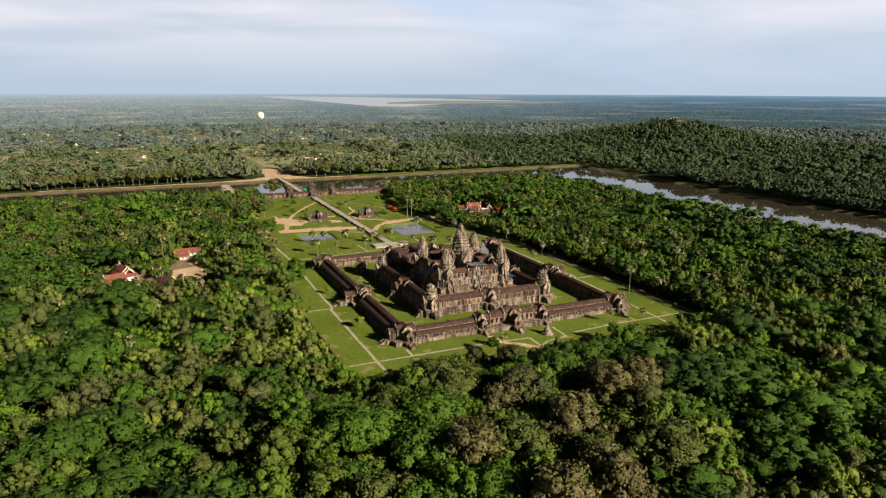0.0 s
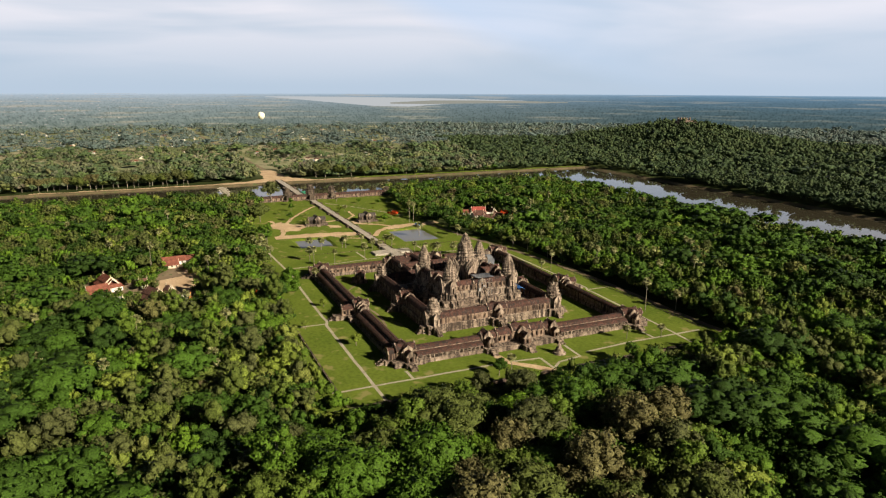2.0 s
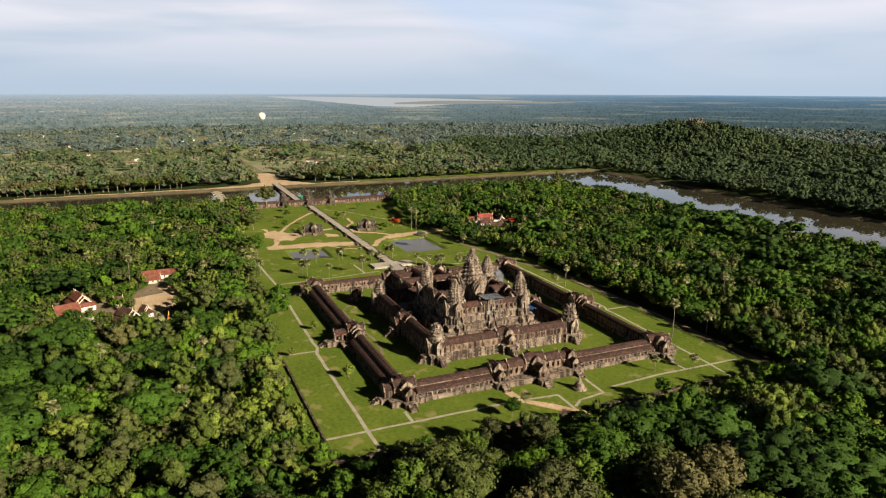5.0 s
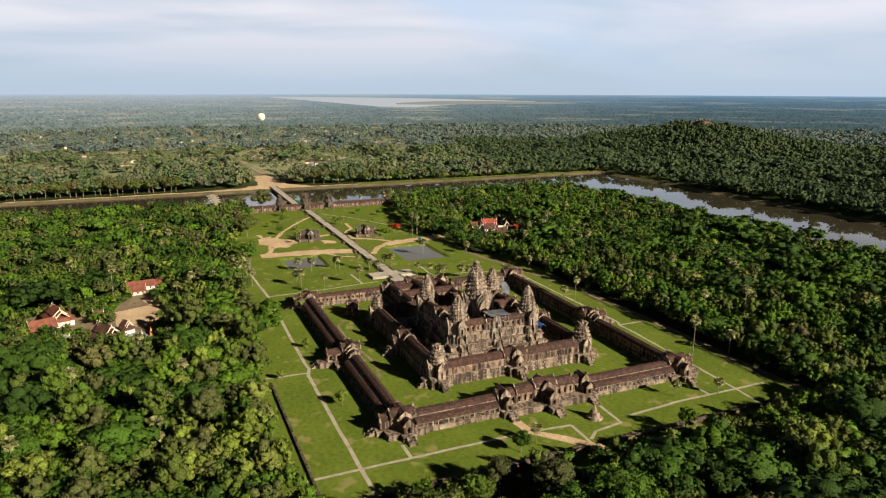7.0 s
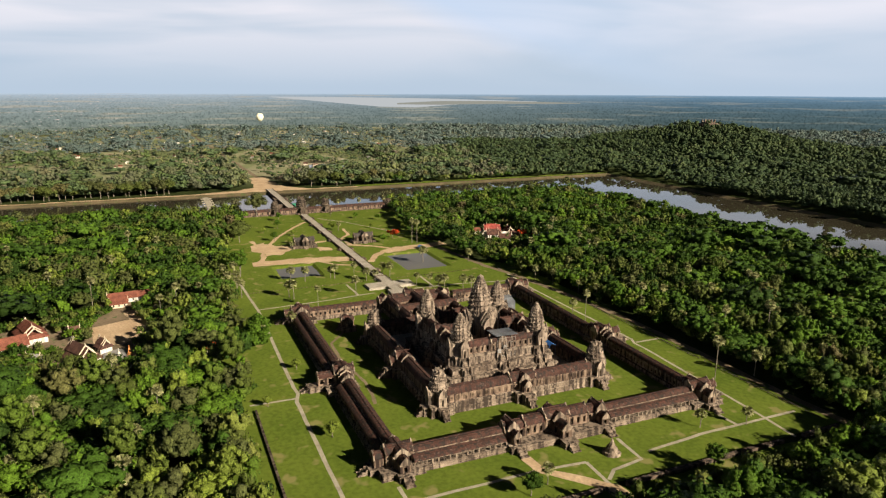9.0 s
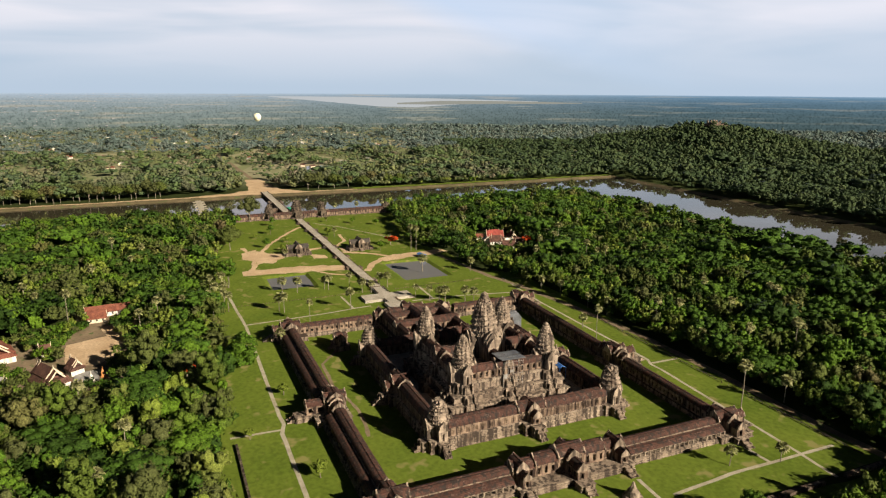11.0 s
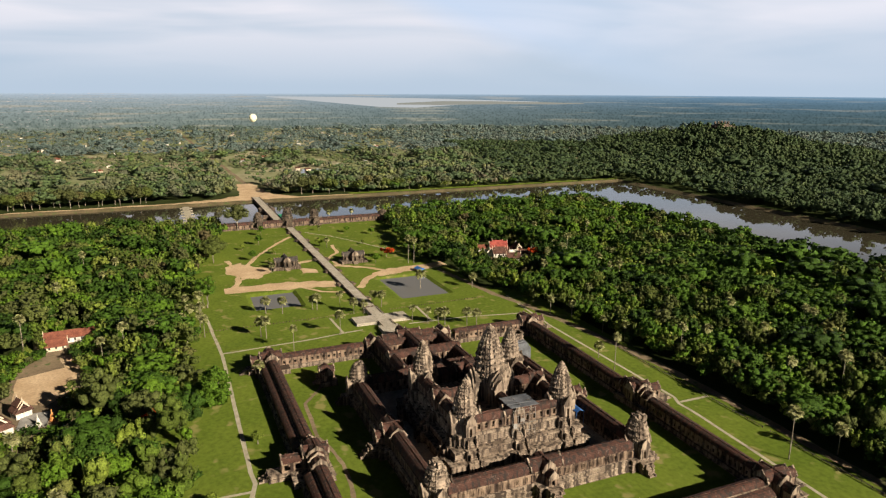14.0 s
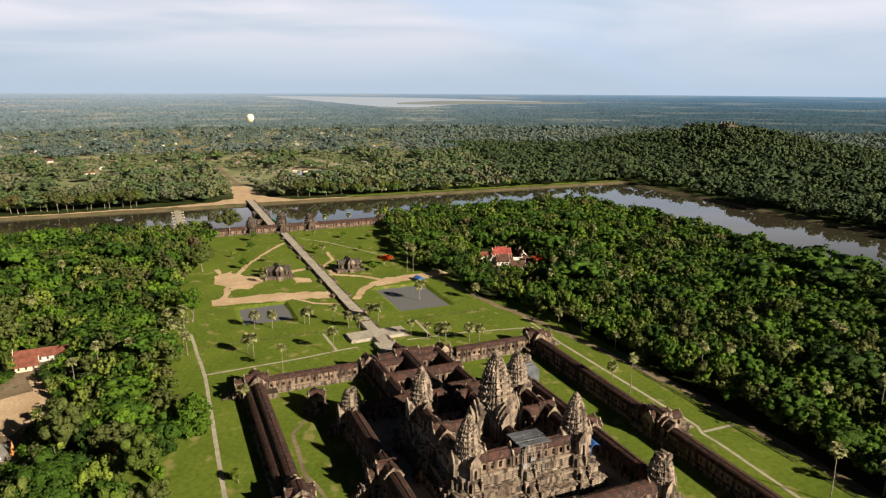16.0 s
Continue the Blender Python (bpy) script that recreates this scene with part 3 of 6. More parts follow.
def backdrop():
    """Beyond the plain: a glowing ring bent up to the camera's horizon, haze painted into its woods, fields and a broad
    lake.
    """
    rings, seg = [], 96
    for k in range(16):
        s = k / 15
        r = 3150 + 1620 * s
        z = -1.0 + 136.0 * s ** 1.2
        rings.append([(EYE_MID.x + r * math.cos(a), EYE_MID.y + r * math.sin(a), z) for a in (radians(88 + 144 * i / seg) for i in range(seg + 1))])
    n = seg + 1
    s = Shape()
    s.add([p for r in rings for p in r], [(k * n + i + 1, k * n + i, (k + 1) * n + i, (k + 1) * n + i + 1) for k in range(15) for i in range(seg)])
    m = bpy.data.materials.new("glowing_painted_haze")
    m.use_nodes = True
    nt, l = m.node_tree.nodes, m.node_tree.links
    nt.clear()
    out, em, tc = nt.new("ShaderNodeOutputMaterial"), nt.new("ShaderNodeEmission"), nt.new("ShaderNodeTexCoord")
    sep = nt.new("ShaderNodeSeparateXYZ")
    l.new(tc.outputs["Object"], sep.inputs[0])

    def calc(op, a, b=0.0):
        q = nt.new("ShaderNodeMath")
        q.operation = op
        for i, v in enumerate((a, b)):
            if isinstance(v, (int, float)):
                q.inputs[i].default_value = v
            else:
                l.new(v, q.inputs[i])
        return q.outputs[0]

    def ramp(fac, stops):
        q = nt.new("ShaderNodeValToRGB")
        while len(q.color_ramp.elements) < len(stops):
            q.color_ramp.elements.new(0.5)
        for e, (at_, c) in zip(q.color_ramp.elements, stops):
            e.position, e.color = at_, (*c, 1)
        l.new(fac, q.inputs[0])
        return q.outputs[0]

    def span(fac, a, b, c=0.0, d=1.0):
        q = nt.new("ShaderNodeMapRange")
        for i, v in enumerate((a, b, c, d)):
            q.inputs[i + 1].default_value = v
        l.new(fac, q.inputs[0])
        return q.outputs[0]

    def blend(fac, a, b, kind="MIX"):
        mx = nt.new("ShaderNodeMix")
        mx.data_type, mx.blend_type = "RGBA", kind
        for v, i in ((fac, 0), (a, 6), (b, 7)):
            if isinstance(v, (int, float)):
                mx.inputs[i].default_value = v
            elif isinstance(v, tuple):
                mx.inputs[i].default_value = (*v, 1)
            else:
                l.new(v, mx.inputs[i])
        return mx.outputs[2]

    # round the horizon in metres of arc, from the western fields to the northern forest
    bearing = calc("ARCTAN2", calc("SUBTRACT", sep.outputs["Y"], EYE_MID.y), calc("SUBTRACT", EYE_MID.x, sep.outputs["X"]))
    arc = calc("MULTIPLY", bearing, 3900.0)
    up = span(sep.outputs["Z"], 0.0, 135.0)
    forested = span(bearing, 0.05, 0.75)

    def grain(du, dz, lo, hi, seed):
        v = nt.new("ShaderNodeCombineXYZ")
        l.new(calc("DIVIDE", arc, du), v.inputs[0])
        l.new(calc("DIVIDE", sep.outputs["Z"], dz), v.inputs[1])
        v.inputs[2].default_value = seed
        t = nt.new("ShaderNodeTexNoise")
        t.inputs["Scale"].default_value, t.inputs["Detail"].default_value = 1.0, 3.0
        l.new(v.outputs[0], t.inputs["Vector"])
        return span(t.outputs["Fac"], lo, hi)

    # painted haze: the glow turns paler and bluer with height
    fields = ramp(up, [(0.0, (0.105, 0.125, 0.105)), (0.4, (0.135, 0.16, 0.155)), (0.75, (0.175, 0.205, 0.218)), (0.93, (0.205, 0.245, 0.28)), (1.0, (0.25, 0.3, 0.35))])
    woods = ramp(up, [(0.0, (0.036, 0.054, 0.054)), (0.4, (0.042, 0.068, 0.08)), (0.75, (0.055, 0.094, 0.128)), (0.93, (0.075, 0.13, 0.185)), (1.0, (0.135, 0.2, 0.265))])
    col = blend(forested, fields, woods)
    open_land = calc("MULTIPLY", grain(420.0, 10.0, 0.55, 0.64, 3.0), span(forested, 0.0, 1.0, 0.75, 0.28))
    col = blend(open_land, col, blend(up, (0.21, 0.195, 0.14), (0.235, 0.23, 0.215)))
    # grain fades upwards as part of the painted haze
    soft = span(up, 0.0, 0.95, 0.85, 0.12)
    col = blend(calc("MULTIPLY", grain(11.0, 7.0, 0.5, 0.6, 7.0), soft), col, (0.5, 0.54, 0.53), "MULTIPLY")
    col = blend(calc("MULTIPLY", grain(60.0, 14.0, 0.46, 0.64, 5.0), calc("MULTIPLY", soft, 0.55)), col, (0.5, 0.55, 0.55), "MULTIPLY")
    town = calc("MULTIPLY", grain(26.0, 3.0, 0.64, 0.7, 9.0), span(bearing, -0.1, 0.15, 0.9, 0.0))
    col = blend(town, col, (0.38, 0.31, 0.27))
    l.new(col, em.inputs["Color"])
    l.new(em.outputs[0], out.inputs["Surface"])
    single("backdrop", s, m, "glowing backdrop ring with painted haze, raised to the horizon", "distance", kind="structure")
    # the lake and shoal: glowing, haze painted in, outlined from the camera's view
    lake = Shape()

    def at(deg, s_):
        r = 3150 + 1620 * s_ - 6
        return (EYE_MID.x + r * math.cos(radians(deg)), EYE_MID.y + r * math.sin(radians(deg)), -1.0 + 136.0 * s_ ** 1.2 + 2.5)

    up_edge = [(170.8, 0.885), (168, 0.88), (165, 0.87), (162, 0.855), (159, 0.84), (156, 0.815), (152, 0.775), (149, 0.745)]
    lo_edge = [(170.8, 0.87), (168, 0.77), (165, 0.66), (162, 0.56), (159, 0.54), (156, 0.62), (152, 0.71), (149, 0.735)]
    pts = [at(*p) for p in up_edge] + [at(*p) for p in lo_edge]
    k = len(up_edge)
    lake.add(pts, [(i, k + i, k + i + 1, i + 1) for i in range(k - 1)])
    lm = bpy.data.materials.new("glowing_painted_lake")
    lm.use_nodes = True
    ln, ll = lm.node_tree.nodes, lm.node_tree.links
    ln.clear()
    lo_, le = ln.new("ShaderNodeOutputMaterial"), ln.new("ShaderNodeEmission")
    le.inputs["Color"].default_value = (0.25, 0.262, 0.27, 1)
    ll.new(le.outputs[0], lo_.inputs["Surface"])
    shoal = Shape()
    up_edge = [(160.5, 0.66), (157, 0.73), (153, 0.735), (149, 0.72), (145.5, 0.69)]
    lo_edge = [(160.5, 0.62), (157, 0.61), (153, 0.645), (149, 0.655), (145.5, 0.675)]
    pts = [at(a, b + 0.004) for a, b in up_edge] + [at(a, b) for a, b in lo_edge]
    shoal.add([(x, y, z + 2.0) for x, y, z in pts], [(i, 5 + i, 6 + i, i + 1) for i in range(4)])
    sm = bpy.data.materials.new("glowing_painted_shoal")
    sm.use_nodes = True
    sn, sl = sm.node_tree.nodes, sm.node_tree.links
    sn.clear()
    so_, se = sn.new("ShaderNodeOutputMaterial"), sn.new("ShaderNodeEmission")
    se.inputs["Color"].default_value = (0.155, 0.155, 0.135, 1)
    sl.new(se.outputs[0], so_.inputs["Surface"])
    single("far_shoal", shoal, sm, "glowing tan sheet for sandy flats beside the lake", "shore", kind="structure")
    single("far_lake", lake, lm, "glowing pale lake sheet with painted haze", "lake", kind="structure")


backdrop()

# ---- temple kit ----


def ogive(w, z0, z1, n=5):
    """Half of a pointed, bulging vault outline, from the eave to the ridge, as (offset, height)."""
    return [(w * (1 - (i / n) ** 1.9) if i else w, z0 + (z1 - z0) * math.sin(i / n * math.pi / 2) ** 0.95) for i in range(n + 1)]


def vault(s, x0, x1, w, z0, z1, crest=True):
    """A stone vault along x, with a raised ridge and an eave course."""
    half = ogive(w, z0 + 0.35, z1)
    prof = [(w + 0.25, z0), (w + 0.25, z0 + 0.35)] + half[:-1] + [(0.18, z1), (0.18, z1 + 0.3), (-0.18, z1 + 0.3), (-0.18, z1)]
    prof += [(-a, b) for a, b in reversed(half[:-1])] + [(-w - 0.25, z0 + 0.35), (-w - 0.25, z0)]
    s.prism(prof, x0, x1)
    if crest:
        k = max(2, int((x1 - x0) / 1.6))
        for i in range(k):
            x = x0 + (i + 0.5) * (x1 - x0) / k
            if math.sin(x * 12.9 + z1) > -0.35:
                s.spike(x, 0, z1 + 0.28, 0.22, 0.7)
    return s


def pediment(s, x, w, z0, z1, thick=0.7):
    """A flame-edged gable across the end of a vault."""
    half = [(w * 1.12, z0), (w * 1.22, z0 + (z1 - z0) * 0.16), (w * 1.0, z0 + (z1 - z0) * 0.3), (w * 0.92, z0 + (z1 - z0) * 0.55), (w * 0.6, z0 + (z1 - z0) * 0.78), (w * 0.3, z0 + (z1 - z0) * 0.95)]
    prof = half + [(0, z1 + 0.9)] + [(-a, b) for a, b in reversed(half)]
    s.prism(prof, x - thick / 2, x + thick / 2)
    return s


def pierced_wall(s, x0, x1, y, z0, z1, thick=0.8, pitch=3.6, gap=1.3, sill=0.9, head=0.8):
    """A wall along x with real window openings; stone balusters stand in them."""
    k = max(1, int((x1 - x0) / pitch))
    s.box(x0, x1, y - thick / 2, y + thick / 2, z0, z0 + sill)
    s.box(x0, x1, y - thick / 2 - 0.08, y + thick / 2 + 0.08, z1 - head, z1)
    for i in range(k + 1):
        a = x0 + i * (x1 - x0) / k
        s.box(max(x0, a - (pitch - gap) / 2), min(x1, a + (pitch - gap) / 2), y - thick / 2, y + thick / 2, z0 + sill, z1 - head)
    return s


def stair(s, x0, x1, y_top, z_top, run, n=12, z0=0.0, cheeks=True):
    """Steps that fall towards -y."""
    for i in range(n):
        y = y_top - run * (i + 1) / n
        s.box(x0, x1, y, y_top - run * i / n, z0, z_top - (z_top - z0) * (i + 1) / (n + 1))
    if cheeks:
        for a, b in ((x0 - 0.7, x0), (x1, x1 + 0.7)):
            for k in range(3):
                y1, y2 = y_top - run * k / 3, y_top - run * (k + 1) / 3
                s.box(a, b, y2 - 0.2, y1, z0, z0 + (z_top - z0) * (1 - k / 3) - (z_top - z0) * 0.1)
    return s


def moulded(s, hx, hy, z0, z1, out=0.7):
    """A moulded plinth: foot, die, torus, cap."""
    h = z1 - z0
    for a, b, e in ((0, .12, out), (.12, .22, out * .7), (.22, .45, out * .25), (.45, .55, out * .6), (.55, .78, out * .2), (.78, .9, out * .55), (.9, 1.0, out * .85)):
        s.box(-hx - e, hx + e, -hy - e, hy + e, z0 + h * a, z0 + h * b)
    return s


def redent(r, z):
    q = [(1, -.42), (1, .42), (.86, .42), (.86, .62), (.74, .62), (.74, .74), (.62, .74), (.62, .86), (.42, .86), (.42, 1)]
    pts = []
    for k in range(4):
        c, d = (1, 0, -1, 0)[k], (0, 1, 0, -1)[k]
        pts += [(r * (x * c - y * d), r * (x * d + y * c), z) for x, y in q[1:]]
    return pts


def bud(s, r0, z0, z1, tiers=9, ruin=0.0, seed=0):
    """A lotus-bud spire: shrinking redented storeys with cornices and antefixes, and a finial."""
    rr = random.Random(seed)
    hs = [1.0 * 0.88 ** i for i in range(tiers)]
    tot = sum(hs)
    z, top = z0, z1 - (z1 - z0) * 0.09
    stop = tiers - int(round(tiers * ruin))
    for i in range(stop):
        h = (top - z0) * hs[i] / tot
        t0, t1 = (z - z0) / (top - z0), (z + h - z0) / (top - z0)
        ra = r0 * (1 - t0 ** 1.6) ** 0.78 * 0.98 + 0.22
        rb = r0 * max(0.02, (1 - t1 ** 1.6)) ** 0.78 * 0.98 + 0.22
        rb = ra * 0.5 + rb * 0.5
        s.rings([redent(ra * 0.93, z), redent(ra * 0.90, z + h * 0.5), redent(ra * 1.03, z + h * 0.6), redent(ra * 1.05, z + h * 0.74), redent(ra * 0.95, z + h * 0.8), redent(rb * 0.9, z + h)])
        for k in range(16):
            a = k * math.pi / 8
            q = ra * (0.98 if k % 4 == 0 else 0.90 if k % 2 else 0.93)
            if rr.random() < 0.9 - ruin:
                s.spike(q * math.cos(a), q * math.sin(a), z + h * 0.7, 0.085 * r0 + 0.1, h * rr.uniform(0.55, 0.95))
        z += h
    if ruin:
        for k in range(14):
            a = rr.uniform(0, 6.28)
            q = r0 * rr.uniform(0.1, 0.65)
            x, y, e = q * math.cos(a), q * math.sin(a), rr.uniform(0.5, 1.1)
            s.box(x - e, x + e, y - e, y + e, z - 0.6, z + rr.uniform(0.3, 1.9))
    else:
        s.rings([[(q * math.cos(a), q * math.sin(a), zz) for a in (k * math.pi / 5 for k in range(10))] for zz, q in
                 ((z - 0.2, r0 * .28), (z + .3, r0 * .3), (z + (z1 - z) * .45, r0 * .2), (z + (z1 - z) * .6, r0 * .1), (z1, 0.06))])
    return s


def hall(parent, m, length, w, z0, zw, zr, ends=(True, True), windows=True, roof=M_ROOF, wall=M_WALL):
    """A vaulted hall along local x, from x = 0 to its length: walls with openings, vault, end gables."""
    a, b, c = Shape(), Shape(), Shape()
    for t in (a, b, c):
        t.at = m
    for y in (-w + 0.4, w - 0.4):
        if windows and length > 5:
            pierced_wall(a, 0, length, y, z0, zw, 0.8)
        else:
            a.box(0, length, y - 0.4, y + 0.4, z0, zw)
    for x, on in ((0.4, ends[0]), (length - 0.4, ends[1])):
        if on:
            for y0, y1 in ((-w + 0.8, -0.75), (0.75, w - 0.8)):
                a.box(x - 0.4, x + 0.4, y0, y1, z0, zw)
            a.box(x - 0.4, x + 0.4, -0.75, 0.75, z0 + (zw - z0) * 0.72, zw)
    part("wall", a.wear(0.12), wall, parent)
    top = part("roof", vault(b, -0.2, length + 0.2, w, zw, zr).wear(0.12), roof, parent, "dark brown stone vault")
    for x, on in ((0.0, ends[0]), (length, ends[1])):
        if on:
            c.v, c.f = [], []
            part("pediment", pediment(c, x, w, zw - 0.2, zr + 0.2).wear(0.15, x), M_TOWER, top, "pale carved gable")


PILLAR = Shape().box(-.32, .32, -.32, .32, 0, .25).box(-.24, .24, -.24, .24, .25, 2.35).box(-.34, .34, -.34, .34, 2.35, 2.65).mesh("pillar")
PILLAR.materials.append(M_TOWER)


def gallery(name, m, length, label, gaps=()):
    """An outer gallery: local x along it, the colonnade on -y, the ridge over y = 0. gaps: stretches that a gatehouse takes."""
    g = thing(name, m @ Matrix.Diagonal((1.0, 0.86, 0.77, 1.0)), label, "gallery", "outer galleries")
    h = length / 2
    spans, a = [], -h
    for g0, g1 in sorted(gaps):
        spans.append((a, g0))
        a = g1
    spans.append((a, h))
    out = [(-10.6, 0), (-10.6, .45), (-10.1, .6), (-10.1, 1.2), (-10.4, 1.4), (-10.4, 1.7), (-9.9, 2.0), (-9.9, 2.5), (-10.2, 2.6), (-10.2, 3.0), (-9.6, 3.2)]
    inn = [(4.4, 3.2), (4.9, 2.9), (4.5, 2.4), (4.8, 1.5), (4.6, .8), (5.2, .5), (5.2, 0)]
    part("plinth", Shape().prism(list(reversed(out)) [::-1] + inn, -h, h).wear(0.1), M_BASE, g, "pale moulded stone plinth")
    for x0, x1 in spans:
        part("wall", pierced_wall(Shape(), x0, x1, 3.0, 3.2, 9.6, 0.8, 3.4, 1.3, 1.6, 2.4).wear(0.1), M_WALL, g)
        half = [(-9.1, 6.45), (-9.05, 6.8), (-8.5, 7.5), (-7.4, 8.3), (-6.0, 8.9), (-4.0, 9.2), (-4.0, 8.7), (-8.6, 6.45)]
        part("half_roof", Shape().prism(half, x0, x1).wear(0.1), M_ROOF, g, "dark brown half vault over the aisle")
        ent = Shape()
        ent.box(x0, x1, -4.1, -3.4, 8.4, 9.7)
        k = int((x1 - x0) / 1.5)
        for i in range(k):
            x = x0 + (i + 0.5) * (x1 - x0) / k
            ent.box(x - 0.3, x + 0.3, -4.4, -4.1, 9.25, 9.65)
        part("frieze", ent.wear(0.06), M_TOWER, g)
        part("roof", vault(Shape(), x0, x1, 3.5, 9.6, 12.4).wear(0.1), M_ROOF, g, "dark brown stone vault")
        part("beam", Shape().box(x0, x1, -9.0, -8.2, 6.1, 6.5), M_TOWER, g)
        n = max(2, int((x1 - x0) / 2.9))
        for i in range(n + 1):
            p = part("pillar", PILLAR, M_TOWER, g)
            p.location = (x0 + i * (x1 - x0) / n, -8.6, 3.1)
            p.scale = (1.25, 1.25, 1.16)
            if i % 2 == 0:
                p = part("pillar", PILLAR, M_TOWER, g)
                p.location = (x0 + i * (x1 - x0) / n, -4.1, 3.2)
                p.scale = (1.1, 1.1, 1.98)
    return g


def gatehouse(m, wing, mid, sides, label, reach=8.0, back=6.0, name="gatehouse", group="outer gatehouses", lift=0.0):
    """A stepped gate: local x along the gallery, -y outwards. wing: half its length; sides: offsets of its side stairs."""
    g = thing(name, m, label, "gatehouse", group)
    z0 = 3.2 + lift
    s = Shape()
    s.at = Matrix.Translation((0, -2.5, 0))
    moulded(s, wing, 9.0, 0, z0)
    part("plinth", s.wear(0.12), M_BASE, g, "pale moulded stone plinth")
    hall(g, Matrix.Translation((-wing, 0, 0)), 2 * wing, 3.6, z0, 8.0 + lift, 11.4 + lift, (True, True))
    hall(g, Matrix.Translation((-wing * 0.62, 0, 0)), wing * 1.24, 3.9, z0, 8.8 + lift, 12.4 + lift, (True, True))
    hall(g, Matrix.Translation((-mid, 0, 0)), 2 * mid, 4.2, z0, 10.2 + lift, 14.0 + lift, (True, True))
    out = Matrix.Rotation(radians(-90), 4, "Z")
    hall(g, out @ Matrix.Translation((-back, 0, 0)), back + 6, 3.4, z0, 9.4 + lift, 13.2 + lift, (True, True))
    hall(g, out @ Matrix.Translation((5.5, 0, 0)), reach - 1, 2.7, z0, 7.6 + lift, 10.6 + lift, (False, True))
    t = Shape()
    t.at = Matrix.Translation((0, -4 - reach, 0))
    moulded(t, 3.4, reach * 0.55, 0, z0, 0.6)
    part("porch_plinth", t.wear(0.12), M_BASE, g)
    part("staircase", stair(Shape(), -1.6, 1.6, -4 - reach * 1.5, z0, 5.0).wear(0.08), M_BASE, g, "steep worn stone steps")
    for x in sides:
        sh = out.copy()
        sh.translation = (x, 0, 0)
        hall(g, sh @ Matrix.Translation((-3.5, 0, 0)), 8.5, 2.8, z0, 8.8 + lift, 12.6 + lift, (True, True))
        hall(g, sh @ Matrix.Translation((5.0, 0, 0)), 4.5, 2.1, z0, 6.8 + lift, 9.4 + lift, (False, True))
        part("staircase", stair(Shape(), x - 1.5, x + 1.5, -11.0, z0, 6.5).wear(0.08), M_BASE, g, "steep worn stone steps")
    return g


def corner_pavilion(m, label):
    """A cross of vaults over a gallery corner, steps on its two outer sides (-y and +x)."""
    g = thing("corner_pavilion", m, label, "pavilion", "corner pavilions")
    s = Shape()
    moulded(s, 10.0, 10.0, 0, 3.2)
    part("plinth", s.wear(0.12), M_BASE, g, "pale moulded stone plinth")
    for k in range(4):
        q = turn(90 * k)
        outer = k in (0, 3)
        hall(g, q @ Matrix.Translation((0.2, 0, 0)), 6.5, 3.6, 3.2, 8.6, 12.2, (False, True), False)
        if outer:
            hall(g, q @ Matrix.Translation((6.5, 0, 0)), 5.5, 2.6, 3.2, 7.2, 10.2, (False, True), False)
            e = Shape()
            e.at = q @ Matrix.Translation((11.0, 0, 0))
            moulded(e, 3.0, 3.4, 0, 3.0, 0.5)
            part("porch_plinth", e.wear(0.12), M_BASE, g)
            e = Shape()
            e.at = q @ turn(90)
            part("staircase", stair(e, -1.5, 1.5, -13.8, 3.2, 5.5).wear(0.08), M_BASE, g, "steep worn stone steps")
    return g


def prasat(m, name, label, r, z0, zb, zt, tiers=9, ruin=0.0, group="", porch=3.0, seed=0, category="tower", M_TOWER=M_TOWER):
    """A tower: redented body with four gabled porches, dark panels in place of shade in their door openings, then the
    bud.
    """
    g = thing(name, m, label, category, group)
    s = Shape()
    s.rings([redent(r * 1.08, z0), redent(r * 1.08, z0 + .8), redent(r * .98, z0 + 1.1), redent(r * .98, zb - 1.2), redent(r * 1.1, zb - .7), redent(r * 1.1, zb)])
    part("body", s.wear(0.15, seed), M_TOWER, g)
    part("spire", bud(Shape(), r * 1.06, zb, zt, tiers, ruin, seed).wear(0.22, seed), M_TOWER, g, "tiered lotus-bud spire of weathered grey stone" if not ruin else "ruined stump of a stone spire")
    h = zb - z0
    for k in range(4):
        q = turn(90 * k) @ Matrix.Translation((r * 0.8, 0, 0))
        w = Shape()
        w.at = q
        for y0, y1 in ((-r * .5, -.6), (.6, r * .5)):
            w.box(0, porch, y0, y1, z0, z0 + h * 0.62)
        w.box(0, porch, -.6, .6, z0 + h * 0.45, z0 + h * 0.62)
        pc_ = part("porch", w.wear(0.12, k), M_TOWER, g)
        w = Shape()
        w.at = q
        vault(w, 0, porch - .2, r * .5, z0 + h * .62, z0 + h * 1.0, False)
        part("porch_roof", w.wear(0.12, k), M_TOWER, pc_)
        w = Shape()
        w.at = q
        part("pediment", pediment(w, porch, r * .5, z0 + h * .58, z0 + h * 1.12).wear(0.15, k), M_TOWER, pc_)
        w = Shape()
        w.at = q
        part("upper_pediment", pediment(w, 0.2, r * .62, zb - .4, zb + (zt - zb) * .13, 0.6).wear(0.15, k), M_TOWER, g)
        w = Shape()
        w.at = q
        part("doorway", w.box(porch * 0.5, porch * 0.5 + .1, -.6, .6, z0, z0 + h * .45), M_DARK, pc_, "dark panel for the doorway's shade")
    return g


# ---- outer gallery and its gates ----
CX, CY, CYW = (RIDGE_E + RIDGE_W) / 2, (RIDGE_S + RIDGE_NE) / 2, (RIDGE_S + RIDGE_NW) / 2
LX, LY, RIDGE_N = RIDGE_E - RIDGE_W, RIDGE_NE - RIDGE_S, (RIDGE_NE + RIDGE_NW) / 2
gallery("outer_gallery", turn(90, RIDGE_E, CY), LY - 12, "long east gallery of pale pillars under dark stone vaults", [(-39 - CY - 1, 21 - CY + 1)])
